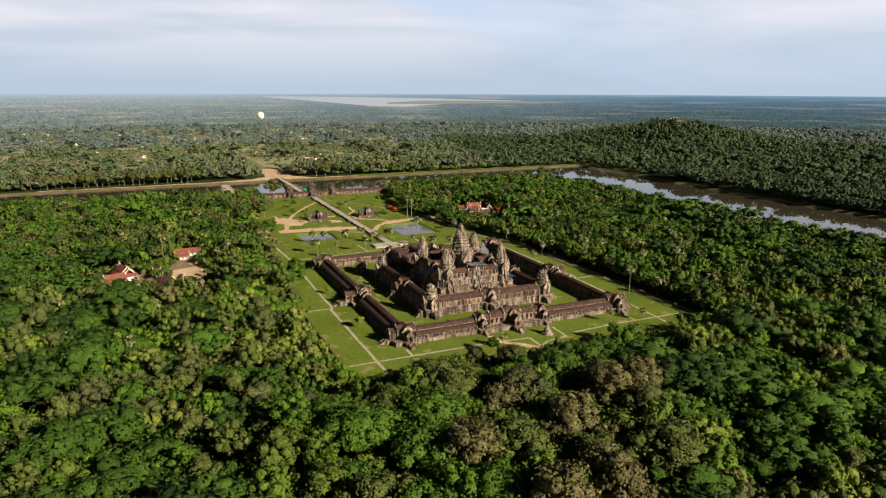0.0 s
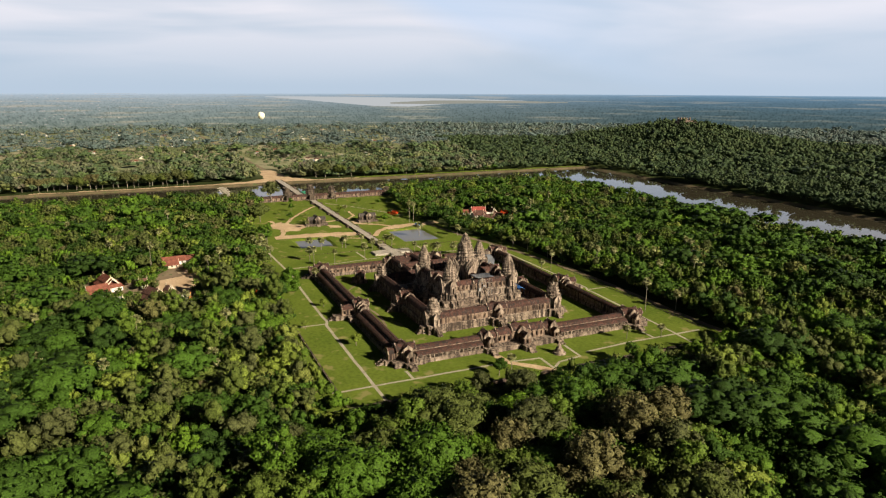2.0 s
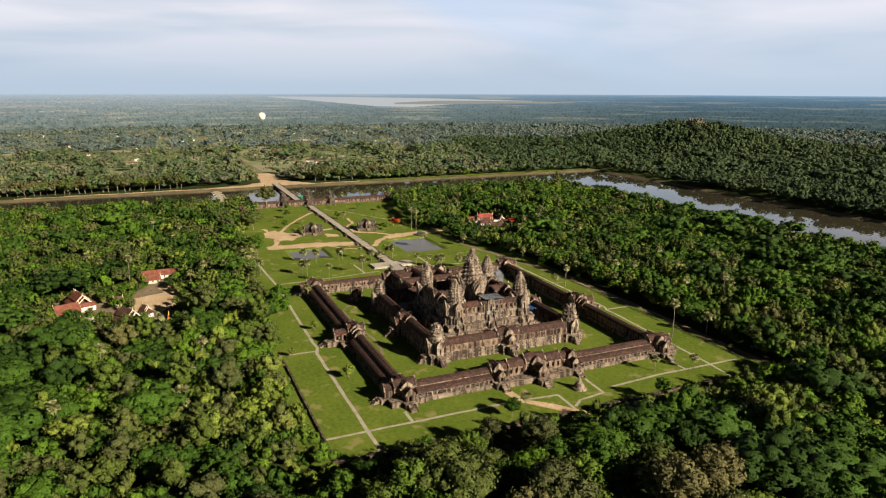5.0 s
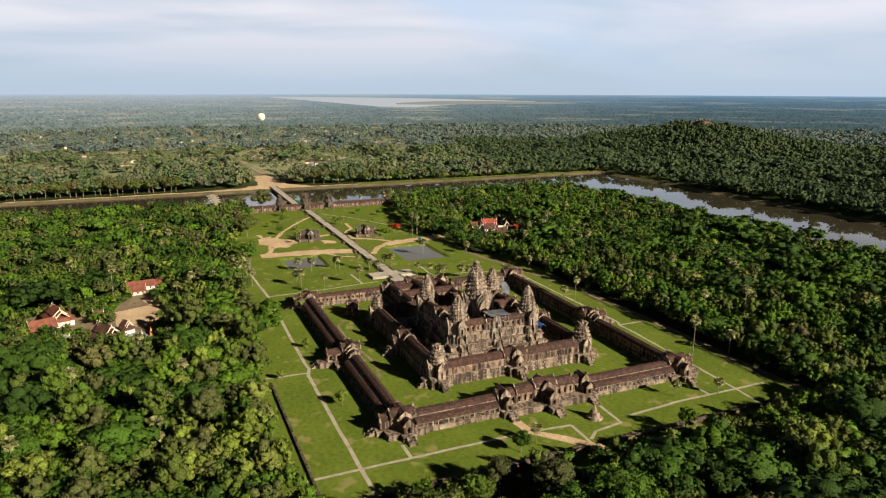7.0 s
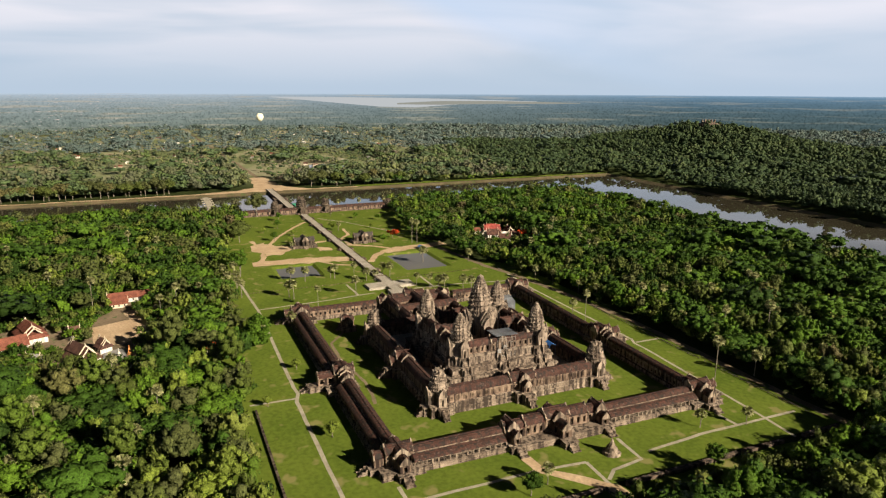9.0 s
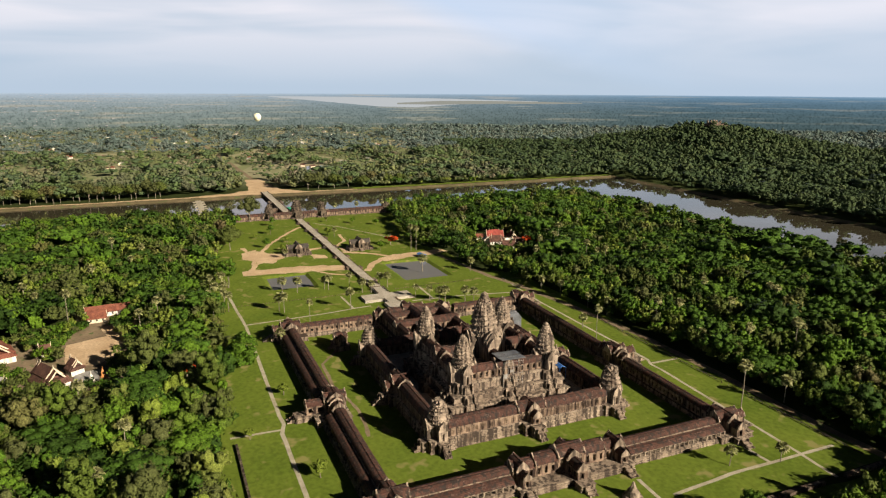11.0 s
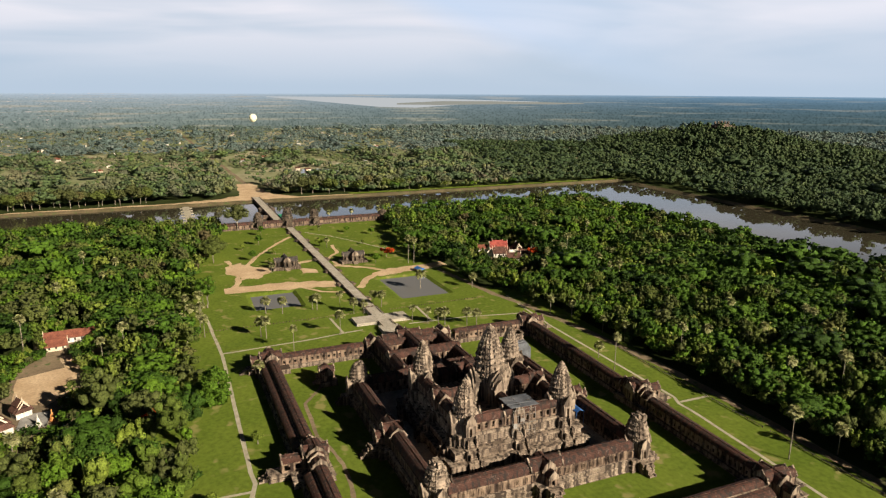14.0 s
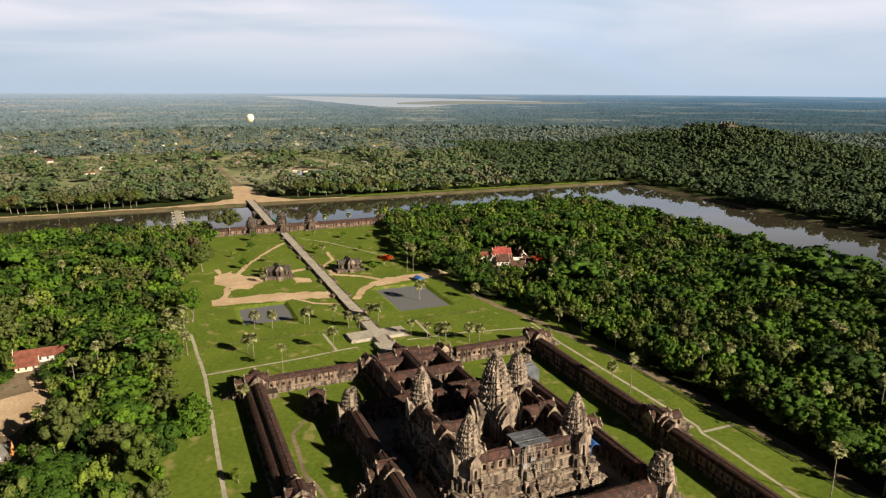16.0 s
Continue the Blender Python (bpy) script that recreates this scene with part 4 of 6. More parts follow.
gallery("outer_gallery", turn(-90, RIDGE_W, CYW), RIDGE_NW - RIDGE_S - 12, "long west gallery of pale pillars under dark stone vaults", [(-33, 33)])
gallery("outer_gallery", turn(0, CX, RIDGE_S), LX - 12, "long shaded south gallery with dark stone vaults", [(2, 26)])
gallery("outer_gallery", turn(178.7, CX, RIDGE_N), LX - 12, "long shaded north gallery with dark stone vaults", [(-29, -5)])
for a, x, y in ((0, RIDGE_E, RIDGE_S), (90, RIDGE_E, RIDGE_NE), (180, RIDGE_W, RIDGE_NW), (-90, RIDGE_W, RIDGE_S)):
    corner_pavilion(turn(a, x, y), "stone corner pavilion with crossed vaults and steps")
gatehouse(turn(90, RIDGE_E, -9), 30, 7, (-26, 26), "stepped stone east gatehouse with three porches", 9.0)
gatehouse(turn(-90, RIDGE_W, -2), 30, 8, (-25, 25), "stepped stone west gatehouse facing the causeway", 14.0)
gatehouse(turn(0, CX + 14, RIDGE_S), 12, 5, (), "stone south gatehouse with a pillared porch", 11.0)
gatehouse(turn(180, CX + 17, RIDGE_N), 12, 5, (), "stone north gatehouse with a pillared porch", 9.0)

# court within the outer gallery
for x, y, a in ((-84, -66, 0), (-84, 62, 0)):
    lib = thing("library", turn(a, x, y), "small ruined stone library on a high plinth", "library", "court libraries")
    s = Shape()
    moulded(s, 7, 4.6, 0, 3.0)
    part("plinth", s.wear(0.12), M_BASE, lib)
    hall(lib, Matrix.Translation((-6, 0, 0)), 12, 2.6, 3.0, 6.6, 9.6)
    hall(lib, turn(90, 0, -4.5), 9, 2.2, 3.0, 7.4, 10.4)
    part("staircase", stair(Shape(), -1.2, 1.2, -4.8, 3.0, 3.5), M_BASE, lib)

# ---- second gallery ----
E2, W2, S2, N2 = 62.0, -52.0, -55.0, 47.0
BX, BY = BAKAN.x, BAKAN.y
COURT = 4.0


def second_gallery(m, length, label, gap=None):
    g = thing("second_gallery", m, label, "gallery", "second galleries")
    h = length / 2
    out = [(-5.4, 0), (-5.4, .6), (-4.9, .9), (-4.9, 2.4), (-5.2, 2.7), (-5.2, 3.3), (-4.7, 3.6), (-4.7, 4.8), (-5.0, 5.1), (-5.0, 5.6), (-4.4, 6.0), (3.6, 6.0), (3.6, 0)]
    part("plinth", Shape().prism(out, -h, h).wear(0.12), M_BASE, g, "tall pale moulded plinth")
    w = Shape()
    w.box(-h, h, -3.7, -2.9, 6.0, 10.6)
    w.box(-h, h, -3.95, -2.9, 9.9, 10.6)
    k = int(length / 4.2)
    for i in range(k):
        x = -h + (i + 0.5) * length / k
        for a, b, c, d in ((-1.1, -.8, 6.9, 9.5), (.8, 1.1, 6.9, 9.5), (-1.1, 1.1, 6.7, 6.95), (-1.1, 1.1, 9.4, 9.65)):
            w.box(x + a, x + b, -3.95, -3.6, c, d)
        for b in (-.5, -.17, .17, .5):
            w.box(x + b - .08, x + b + .08, -3.85, -3.6, 6.95, 9.4)
    part("outer_wall", w.wear(0.08), M_WALL, g, "blind baluster windows in weathered stone")
    part("inner_wall", pierced_wall(Shape(), -h, h, 2.9, 6.0, 10.6, .8, 4.0, 1.3).wear(0.08), M_WALL, g)
    part("roof", vault(Shape(), -h, h, 3.6, 10.6, 14.4).wear(0.1), M_ROOF, g, "dark brown stone vault")
    return g


second_gallery(turn(90, E2, (S2 + N2) / 2), N2 - S2 - 8, "east range of the second gallery, sunlit weathered stone")
second_gallery(turn(-90, W2, (S2 + N2) / 2), N2 - S2 - 8, "west range of the second gallery, weathered stone")
second_gallery(turn(0, (E2 + W2) / 2, S2), E2 - W2 - 8, "south range of the second gallery, in shade")
second_gallery(turn(180, (E2 + W2) / 2, N2), E2 - W2 - 8, "north range of the second gallery, in shade")

for k, (x, y, zt) in enumerate(((E2, S2, 24.0), (E2, N2, 26.0), (W2, N2, 25.0), (W2, S2, 22.5))):
    g = prasat(turn(90 * k, x, y), "corner_tower", "ruined stone corner tower of the second gallery", 4.6, 6.0, 14.5, zt + 3, 6, 0.34 if k != 1 else 0.3, "second gallery towers", 3.0, k)
    s = Shape()
    moulded(s, 6.0, 6.0, 0, 6.0, 0.8)
    part("plinth", s.wear(0.15), M_BASE, g, "tall moulded plinth")
    for q in (0, 90):
        e = Shape()
        e.at = turn(q)
        moulded_at = Matrix.Translation((0, -7.2, 0))
        e.at = e.at @ moulded_at
        moulded(e, 2.6, 2.0, 0, 5.0, 0.5)
        part("stair_plinth", e.wear(0.15), M_BASE, g)
        e = Shape()
        e.at = turn(q)
        part("staircase", stair(e, -1.2, 1.2, -8.6, 5.6, 4.6, 10).wear(0.08), M_BASE, g, "steep worn stone steps")

for a, x, y, lab in ((90, E2, BY, "east gate of the second gallery with crossed steps"), (0, BX - 2, S2, "south gate of the second gallery with steps"), (180, BX - 2, N2, "north gate of the second gallery with steps")):
    g = thing("inner_gatehouse", turn(a, x, y), lab, "gatehouse", "inner gatehouses")
    s = Shape()
    s.at = Matrix.Translation((0, -2.5, 0))
    moulded(s, 6.0, 5.6, 0, 6.0, 0.7)
    part("plinth", s.wear(0.12), M_BASE, g)
    out = Matrix.Rotation(radians(-90), 4, "Z")
    hall(g, Matrix.Translation((-8, 0, 0)), 16, 3.9, 6.0, 11.4, 15.4)
    hall(g, out @ Matrix.Translation((-4.5, 0, 0)), 10.0, 3.2, 6.0, 11.4, 15.6)
    hall(g, out @ Matrix.Translation((5.0, 0, 0)), 4.2, 2.3, 6.0, 9.6, 12.6, (False, True), False)
    e = Shape()
    e.at = Matrix.Translation((0, -9.2, 0))
    moulded(e, 2.8, 2.6, 0, 5.6, 0.5)
    part("porch_plinth", e.wear(0.12), M_BASE, g)
    part("staircase", stair(Shape(), -1.3, 1.3, -11.4, 5.6, 5.5, 12).wear(0.08), M_BASE, g, "steep worn stone steps")

court = Shape()
court.box(W2 + 3, E2 - 3, S2 + 3, N2 - 3, 0.0, COURT)
single("upper_court", court, M_PAVE, "paved stone court inside the second gallery", "court", kind="structure")

# two small libraries in the upper court
for y in (BY - 24, BY + 24):
    lib = thing("small_library", turn(0, BX - 44, y, COURT), "small stone library in the paved court", "library", "small libraries")
    s = Shape()
    moulded(s, 4.5, 3, 0, 2.6, 0.4)
    part("plinth", s, M_BASE, lib)
    hall(lib, Matrix.Translation((-4, 0, 0)), 8, 2.0, 2.6, 6.6, 8.8)

# ---- summit pyramid ----
HB, ZB = 27.0, 20.0
g = thing("summit_pyramid", turn(0, BX, BY), "steep stepped stone pyramid carrying the five towers", "pyramid")
for a, b, e in ((COURT, 8.6, 9.6), (9.4, 13.0, 6.6), (13.8, 18.6, 3.4)):
    tier = part("terrace", Shape().box(-HB - e, HB + e, -HB - e, HB + e, a, b).wear(0.2), M_BASE, g, "steep terrace of streaked stone")
    for c, d in ((a, a + 0.8), (b, b + (0.8 if b < 18 else ZB - b))):
        part("moulding", Shape().box(-HB - e - .6, HB + e + .6, -HB - e - .6, HB + e + .6, c, d).wear(0.15), M_BASE, tier)
for k in range(4):
    for off in (-25.0, 0.0, 25.0):
        e = Shape()
        e.at = turn(90 * k) @ Matrix.Translation((off, 0, 0))
        stair(e, -1.8, 1.8, -HB - 3.4, ZB - .3, 9.5, 20, COURT, True)
        part("staircase", e.wear(0.08), M_BASE, g, "very steep stone stairway")
        e = Shape()
        e.at = turn(90 * k) @ Matrix.Translation((off, 0, 0))
        for sx in (-2.9, 2.9):
            for zz, yy in ((9.0, -HB - 10.4), (13.4, -HB - 7.4), (18.6, -HB - 4.2)):
                e.box(sx - .7, sx + .7, yy - 1.0, yy + 1.5, COURT, zz + .8)
        part("stair_buttress", e.wear(0.15), M_BASE, g)
for k in range(4):
    q = turn(90 * k)
    hall(g, q @ Matrix.Translation((-HB + 5, -HB, 0)), 2 * HB - 10, 2.7, ZB, 24.4, 27.6, (False, False))
    hall(g, q @ Matrix.Translation((-7, -HB, 0)), 14, 3.0, ZB, 25.2, 28.8, (True, True))
    hall(g, q @ turn(-90) @ Matrix.Translation((HB - 4, 0, 0)), 8.0, 2.5, ZB, 25.6, 29.4, (False, True), False)
    hall(g, q @ turn(-90) @ Matrix.Translation((6, 0, 0)), HB - 9, 2.6, ZB, 25.0, 28.6, (False, False))
for k, (sx, sy) in enumerate(((1, -1), (1, 1), (-1, 1), (-1, -1))):
    prasat(turn(90 * k, BX + sx * 25.8, BY + sy * 25.8), "summit_tower", "tapering lotus-bud corner tower of grey sandstone", 4.7, ZB, 29.0, 45.8, 9, 0.0, "summit towers", 3.6, 10 + k)
ct = prasat(turn(0, BX, BY), "central_tower", "tall central lotus-bud tower of grey sandstone", 7.0, ZB, 34.5, 59.3, 10, 0.0, "summit towers", 5.0, 30)
for k in range(4):
    q = turn(90 * k)
    hall(ct, q @ Matrix.Translation((5, 0, 0)), 7.5, 3.0, ZB, 28.5, 33.5, (False, True), False, M_TOWER, M_TOWER)
    hall(ct, q @ Matrix.Translation((4, 0, 0)), 5.2, 3.6, ZB, 31.0, 37.0, (False, True), False, M_TOWER, M_TOWER)

# ---- cross-shaped cloister between the west gate and the second gallery ----
g = thing("cross_cloister", turn(0, -83, -3), "cross-shaped cloister of dark vaults and flat dark courts", "cloister")
s = Shape()
moulded(s, 28, 26, 0, 3.4, 0.6)
part("plinth", s.wear(0.12), M_BASE, g)
for y, zr, w in ((-21, 12.6, 3.2), (0, 14.0, 3.8), (21, 12.6, 3.2)):
    hall(g, Matrix.Translation((-30, y, 0)), 58, w, 3.4, zr - 4.0, zr, (True, True))
hall(g, turn(90, 0, -24), 48, 3.8, 3.4, 9.8, 13.6)
hall(g, turn(90, -24, -22), 44, 3.0, 3.4, 8.6, 11.8)
hall(g, turn(90, 23, -22), 44, 3.0, 3.4, 9.2, 12.6)
# flat dark slabs on the plinth replace the shade of sunken courts
for x in (-12, 12):
    for y in (-11, 11):
        part("basin", Shape().box(x - 5, x + 5, y - 4, y + 4, 3.4, 3.5), M_DARK, g, "flat dark slab for a sunken basin's shade")

# ---- causeway, terrace, west gate ----
s = Shape()
for a, b, h in ((-205, -158, 2.0),):
    s.box(a, b, -6, 4, 0, h)
    s.box(-186, -170, -22, 20, 0, h)
    s.box(a - .5, b, -6.5, 4.5, 0, 0.7)
    s.box(-186.5, -169.5, -22.5, 20.5, 0, .7)
    s.box(-160, -138, -9, 6, 0, 2.4)
terrace = thing("cross_terrace", Matrix(), "raised cross-shaped paved terrace before the west gate", "terrace")
part("platform", s.wear(0.05), M_PAVE, terrace)
stairs_ = Shape()
stairs_.at = turn(-90, -205, -1)
part("staircase", stair(stairs_, -3, 3, 0, 2.0, 4, 6), M_BASE, terrace)
for x0, x1, y in ((-205, -186, -6), (-205, -186, 4), (-170, -158, -6), (-170, -158, 4)):
    part("balustrade", Shape().box(x0, x1, y - .25, y + .25, 2.45, 2.85).box(x0, x0 + .4, y - .2, y + .2, 2, 2.5).box(x1 - .4, x1, y - .2, y + .2, 2, 2.5).box((x0 + x1) / 2 - .2, (x0 + x1) / 2 + .2, y - .2, y + .2, 2, 2.5), M_WALL, terrace, "naga rail on short posts")

cw = thing("causeway", turn(0, 0, -0.8), "long raised stone causeway with side steps", "causeway")
s = Shape()
s.box(-548, -209, -4.6, 4.6, 0, 1.7)
s.box(-548, -209, -5.2, 5.2, 0, .6)
part("embankment", s, M_LATERITE, cw)
part("pavement", Shape().box(-548, -209, -4.2, 4.2, 1.7, 1.78), M_PAVE, cw, "pale worn paving slabs")
for i in range(7):
    x = -520 + i * 48
    for sg in (-1, 1):
        e = Shape()
        e.box(x - 4, x + 4, min(4.6 * sg, 7.6 * sg), max(4.6 * sg, 7.6 * sg), 0, 1.72)
        e.box(x - 2, x + 2, min(7.6 * sg, 9.0 * sg), max(7.6 * sg, 9.0 * sg), 0, .8)
        part("side_steps", e.wear(.1), M_LATERITE, cw)
for sg in (-1, 1):
    e = Shape()
    for i in range(40):
        x = -546 + i * 8.4
        if (i * 7 + sg) % 5:
            e.box(x, x + 6.5, sg * 4.4 - .2, sg * 4.4 + .2, 2.0, 2.3)
            e.box(x + .5, x + .9, sg * 4.4 - .2, sg * 4.4 + .2, 1.7, 2.0)
            e.box(x + 5.5, x + 5.9, sg * 4.4 - .2, sg * 4.4 + .2, 1.7, 2.0)
    part("balustrade", e, M_WALL, cw, "broken naga rail")

for y in (-40, 28):
    lib = thing("lawn_library", turn(90, -358, y), "ruined dark stone library on the lawn", "library", "lawn libraries")
    s = Shape()
    moulded(s, 13, 7, 0, 2.6, 0.7)
    part("plinth", s.wear(0.15), M_BASE, lib)
    hall(lib, Matrix.Translation((-11, 0, 0)), 22, 3.4, 2.6, 7.4, 11.0, roof=M_DARK, wall=M_GLOOM)
    hall(lib, turn(90, 0, -8), 16, 3.2, 2.6, 8.4, 12.4, roof=M_DARK, wall=M_GLOOM)
    for k in (0, 180):
        e = Shape()
        e.at = turn(k)
        part("staircase", stair(e, -1.6, 1.6, -7.5, 2.6, 4), M_BASE, lib)

WG = -566.0
wg = thing("west_wall_gallery", turn(90, WG, 0), "long dark gallery wall of the west entrance", "gallery")
for x0, x1 in ((-125, -44), (-31, -7), (7, 28), (41, 124)):
    part("plinth", Shape().box(x0, x1, -5, 5, 0, 1.6).wear(.1), M_LATERITE, wg)
    part("wall", pierced_wall(Shape(), x0, x1, 3.0, 1.6, 5.6, .8, 4.0, 1.4).box(x0, x1, -3.4, -2.6, 1.6, 5.6).wear(.08), M_WALL, wg)
    part("roof", vault(Shape(), x0, x1, 3.7, 5.6, 8.6).wear(.1), M_ROOF, wg)
part("outer_wall", Shape().box(-400, -125, -1, 1, 0, 4.5).box(124, 400, -1, 1, 0, 4.5), M_LATERITE, wg, "plain laterite enclosure wall")
for k, (y, r, zt) in enumerate(((-36.5, 5.5, 18.5), (0, 6.5, 24.5), (34.5, 5.5, 18.5))):
    g = prasat(turn(0, WG, y), "gate_tower", "ruined grey stone tower of the west entrance", r, 0, 9.0, zt + 3.5, 7, 0.3, "west gate towers", 5.0, 40 + k, "tower", M_GLOOM)
    part("plinth", moulded(Shape(), r + 3, r + 2, 0, 1.6, 0.5), M_LATERITE, g)
g = prasat(turn(0, WG, 128), "end_pavilion", "dark stone end pavilion of the west gallery", 6, 0, 8, 15, 5, 0.5, "", 5.0, 50, "pavilion", M_GLOOM)

br = thing("moat_bridge", turn(0, 0, -5), "stone causeway bridge crossing the moat", "bridge")
part("embankment", Shape().box(-815, -584, -6, 6, -4, 1.0).wear(.05), M_LATERITE, br)
part("pavement", Shape().box(-815, -584, -5.4, 5.4, 1.0, 1.06), M_PAVE, br)
part("landing", Shape().box(-715, -695, -11, 11, -4, .9), M_LATERITE, br, "widened landing half way across")
for sg in (-1, 1):
    part("parapet", Shape().box(-815, -584, sg * 5.8 - .3, sg * 5.8 + .3, 1.0, 1.7), M_LATERITE, br)
part("netting", Shape().box(-640, -606, 6, 14, -3.6, 2.6), M_GREEN, br, "green netted repair enclosure")
part("pump_house", Shape().box(-650, -640, -14, -7, -3.6, .8), M_LATERITE, br)
jt = thing("pontoon_bridge", turn(0, 0, -113), "pale floating pontoon walkway over the moat", "pontoon")
part("deck", Shape().box(-800, -622, -4.5, 4.5, -3.4, -2.6), M_PATH, jt)
for i in range(8):
    x = -790 + i * 22
    for sg in (-1, 1):
        part("float", Shape().box(x - 4, x + 4, sg * 6 - 2.4, sg * 6 + 2.4, -3.5, -2.75), M_PATH, jt)

# low enclosure wall and its steps on the east
lw = thing("low_wall", turn(90, 159.5, 0), "low dark laterite boundary wall of the lawn", "wall")
for x0, x1 in ((-150, -18), (-4, 16), (18, 62), (64, 92), (106, 132)):
    part("coping", Shape().box(x0, x1, -1.0, 1.0, 0, 1.3).box(x0, x1, -1.2, 1.2, 1.3, 1.7).wear(.15), M_LATERITE, lw)
gate = thing("gate_rails", turn(90, 168, -10), "low stone rails beside the sand track", "rail")
for x in (-5.5, 5.5):
    part("rail", Shape().box(x - .4, x + .4, -12, 9, .5, 1.2).box(x - .6, x + .6, 8, 9, 0, 1.5).box(x - .6, x + .6, -12, -11, 0, 1.5).box(x - .5, x + .5, -3, -2, 0, .6), M_LATERITE, gate)
# added low dark coping, drawn in place of the ditch along the south lawn
sw = thing("ditch_strip", turn(0, 0, -147), "long low dark strip standing in for the south ditch", "wall")
part("coping", Shape().box(24, 158, -.5, .5, 0, 1.0).box(24, 158, -.6, .6, 1.0, 1.25).wear(.15), M_GLOOM, sw)
nf = thing("road_fence", turn(0, 0, 132), "dark low rail between lawn and road", "fence")
part("rail", Shape().box(-60, 60, -.12, .12, .9, 1.1).box(-60, 60, -.12, .12, .45, .6), M_DARK, nf)
part("rail", Shape().box(66, 150, -.12, .12, .9, 1.1).box(66, 150, -.12, .12, .45, .6), M_DARK, nf)
for i in range(42):
    x = -60 + i * 5
    part("post", Shape().box(x - .18, x + .18, -.18, .18, 0, 1.2), M_DARK, nf)
for x0, y0, x1, y1 in ((-200, -136, -200, -16), (-199, 14, -201, 100)):
    pr = thing("stone_post_row", Matrix(), "row of short pale stone posts across the lawn", "posts")
    n = int(math.hypot(x1 - x0, y1 - y0) / 2.4)
    for i in range(n):
        x, y = x0 + (x1 - x0) * i / n, y0 + (y1 - y0) * i / n
        part("post", Shape().box(x - .3, x + .3, y - .3, y + .3, 0, .7), M_WALL, pr)

mound = thing("brick_mound", turn(0, 134.5, 6), "ruined conical brick stupa on the lawn", "stupa")
s = Shape()
s.rings([[(q * math.cos(a), q * math.sin(a), z) for a in (k * math.pi / 6 for k in range(12))] for z, q in ((0, 4.6), (1.2, 4.2), (1.6, 3.4), (3.4, 2.6), (3.8, 1.9), (6.0, 1.0), (7.6, .3))])
part("cone", s.wear(.5, 3), M_TOWER, mound)

# repairs: scaffold and sheets
sc = thing("scaffold", turn(0, BX + 29, BY + 2), "steel scaffold under a grey tarpaulin roof", "scaffold")
for i in range(5):
    for x in (-3, 3.4):
        part("upright", Shape().box(x - .05, x + .05, -6 + i * 3 - .05, -6 + i * 3 + .05, 12, 28.5), M_CONC, sc)
for z in (17, 21, 25, 28):
    for x in (-3, 3.4):
        part("ledger", Shape().box(x - .05, x + .05, -6.2, 6.2, z - .05, z + .05), M_CONC, sc)
part("sheet", Shape().box(3.5, 3.6, -5.6, -3.6, 19, 21.5).box(3.5, 3.6, -2.0, 0.4, 22, 23.6), M_CONC, sc, "torn white sheeting")
s = Shape()
for i in range(6):
    x0 = -8 + i * 2
    s.prism([(-7.5, 29.6 + .25 * (i % 2)), (7.2, 29.3 + .2 * (i % 3)), (7.2, 29.55 + .2 * (i % 3)), (-7.5, 29.85 + .25 * (i % 2))], x0, x0 + 2.1)
part("tarpaulin", s.wear(.35), M_TARP, sc, "sagging grey tarpaulin roof")
# blue sheet on added posts, raised to show above the gallery from the camera
s = Shape()
s.at = turn(0, 20, 40.2)
s.prism([(-2.4, 11.2), (0, 12.4), (2.6, 11.0), (2.6, 11.15), (0, 12.6), (-2.4, 11.4)], -6.5, 6.5)
for x in (-6, 0, 6):
    s.box(x - .1, x + .1, -2.3, -2.1, 4, 11.3).box(x - .1, x + .1, 2.3, 2.5, 4, 11.1)
single("blue_shelter", s.wear(.15), M_BLUE, "blue tarpaulin shelter in the paved court", "shelter")
s = Shape()
s.at = turn(0, W2 + 1, N2 - 2)
s.prism([(-8, 8), (-8, 19), (-5.5, 22), (4, 22.5), (7, 19), (7, 8)], 5.2, 7.0)
s.prism([(-8, 18.6), (-5.5, 22), (4, 22.5), (7, 19), (7, 19.3), (4, 22.9), (-5.5, 22.4), (-8, 19)], -5, 5.2)
single("tower_cover", s.wear(.4), M_TARP, "grey tarpaulin wrapped round a corner tower", "cover")

# ---- monasteries ----


def temple_roof(g, m, length, w, z0, z1, tile, steps=2):
    """A steep tiled roof in two overlapping lengths, pale bargeboards and gable finials."""
    for k in range(steps):
        a = length / 2 - k * length * 0.16
        up = k * (z1 - z0) * 0.13
        s = Shape()
        s.at = m
        s.prism([(-w * .62, z0 + (z1 - z0) * .42 + up), (0, z1 + up), (w * .62, z0 + (z1 - z0) * .42 + up), (w * .62, z0 + (z1 - z0) * .38 + up), (0, z1 - .3 + up), (-w * .62, z0 + (z1 - z0) * .38 + up)][::-1], -a, a)
        s.prism([(-w, z0 + up), (-w * .55, z0 + (z1 - z0) * .38 + up), (w * .55, z0 + (z1 - z0) * .38 + up), (w, z0 + up), (w * .95, z0 - .25 + up), (-w * .95, z0 - .25 + up)][::-1], -a, a)
        rf_ = part("roof", s, tile, g, "steep tiled roof tier")
        for sg in (-1, 1):
            e = Shape()
            e.at = m
            e.prism([(-w * .6, z0 + (z1 - z0) * .40 + up), (0, z1 + .2 + up), (w * .6, z0 + (z1 - z0) * .40 + up), (w * .45, z0 + (z1 - z0) * .40 + up), (0, z1 - .8 + up), (-w * .45, z0 + (z1 - z0) * .40 + up)][::-1], sg * a - .15, sg * a + .15)
            part("bargeboard", e, M_CREAM, rf_, "pale bargeboard")
            e = Shape()
            e.at = m
            part("finial", e.spike(sg * a, 0, z1 + up, .25, 2.2), M_CREAM, rf_)


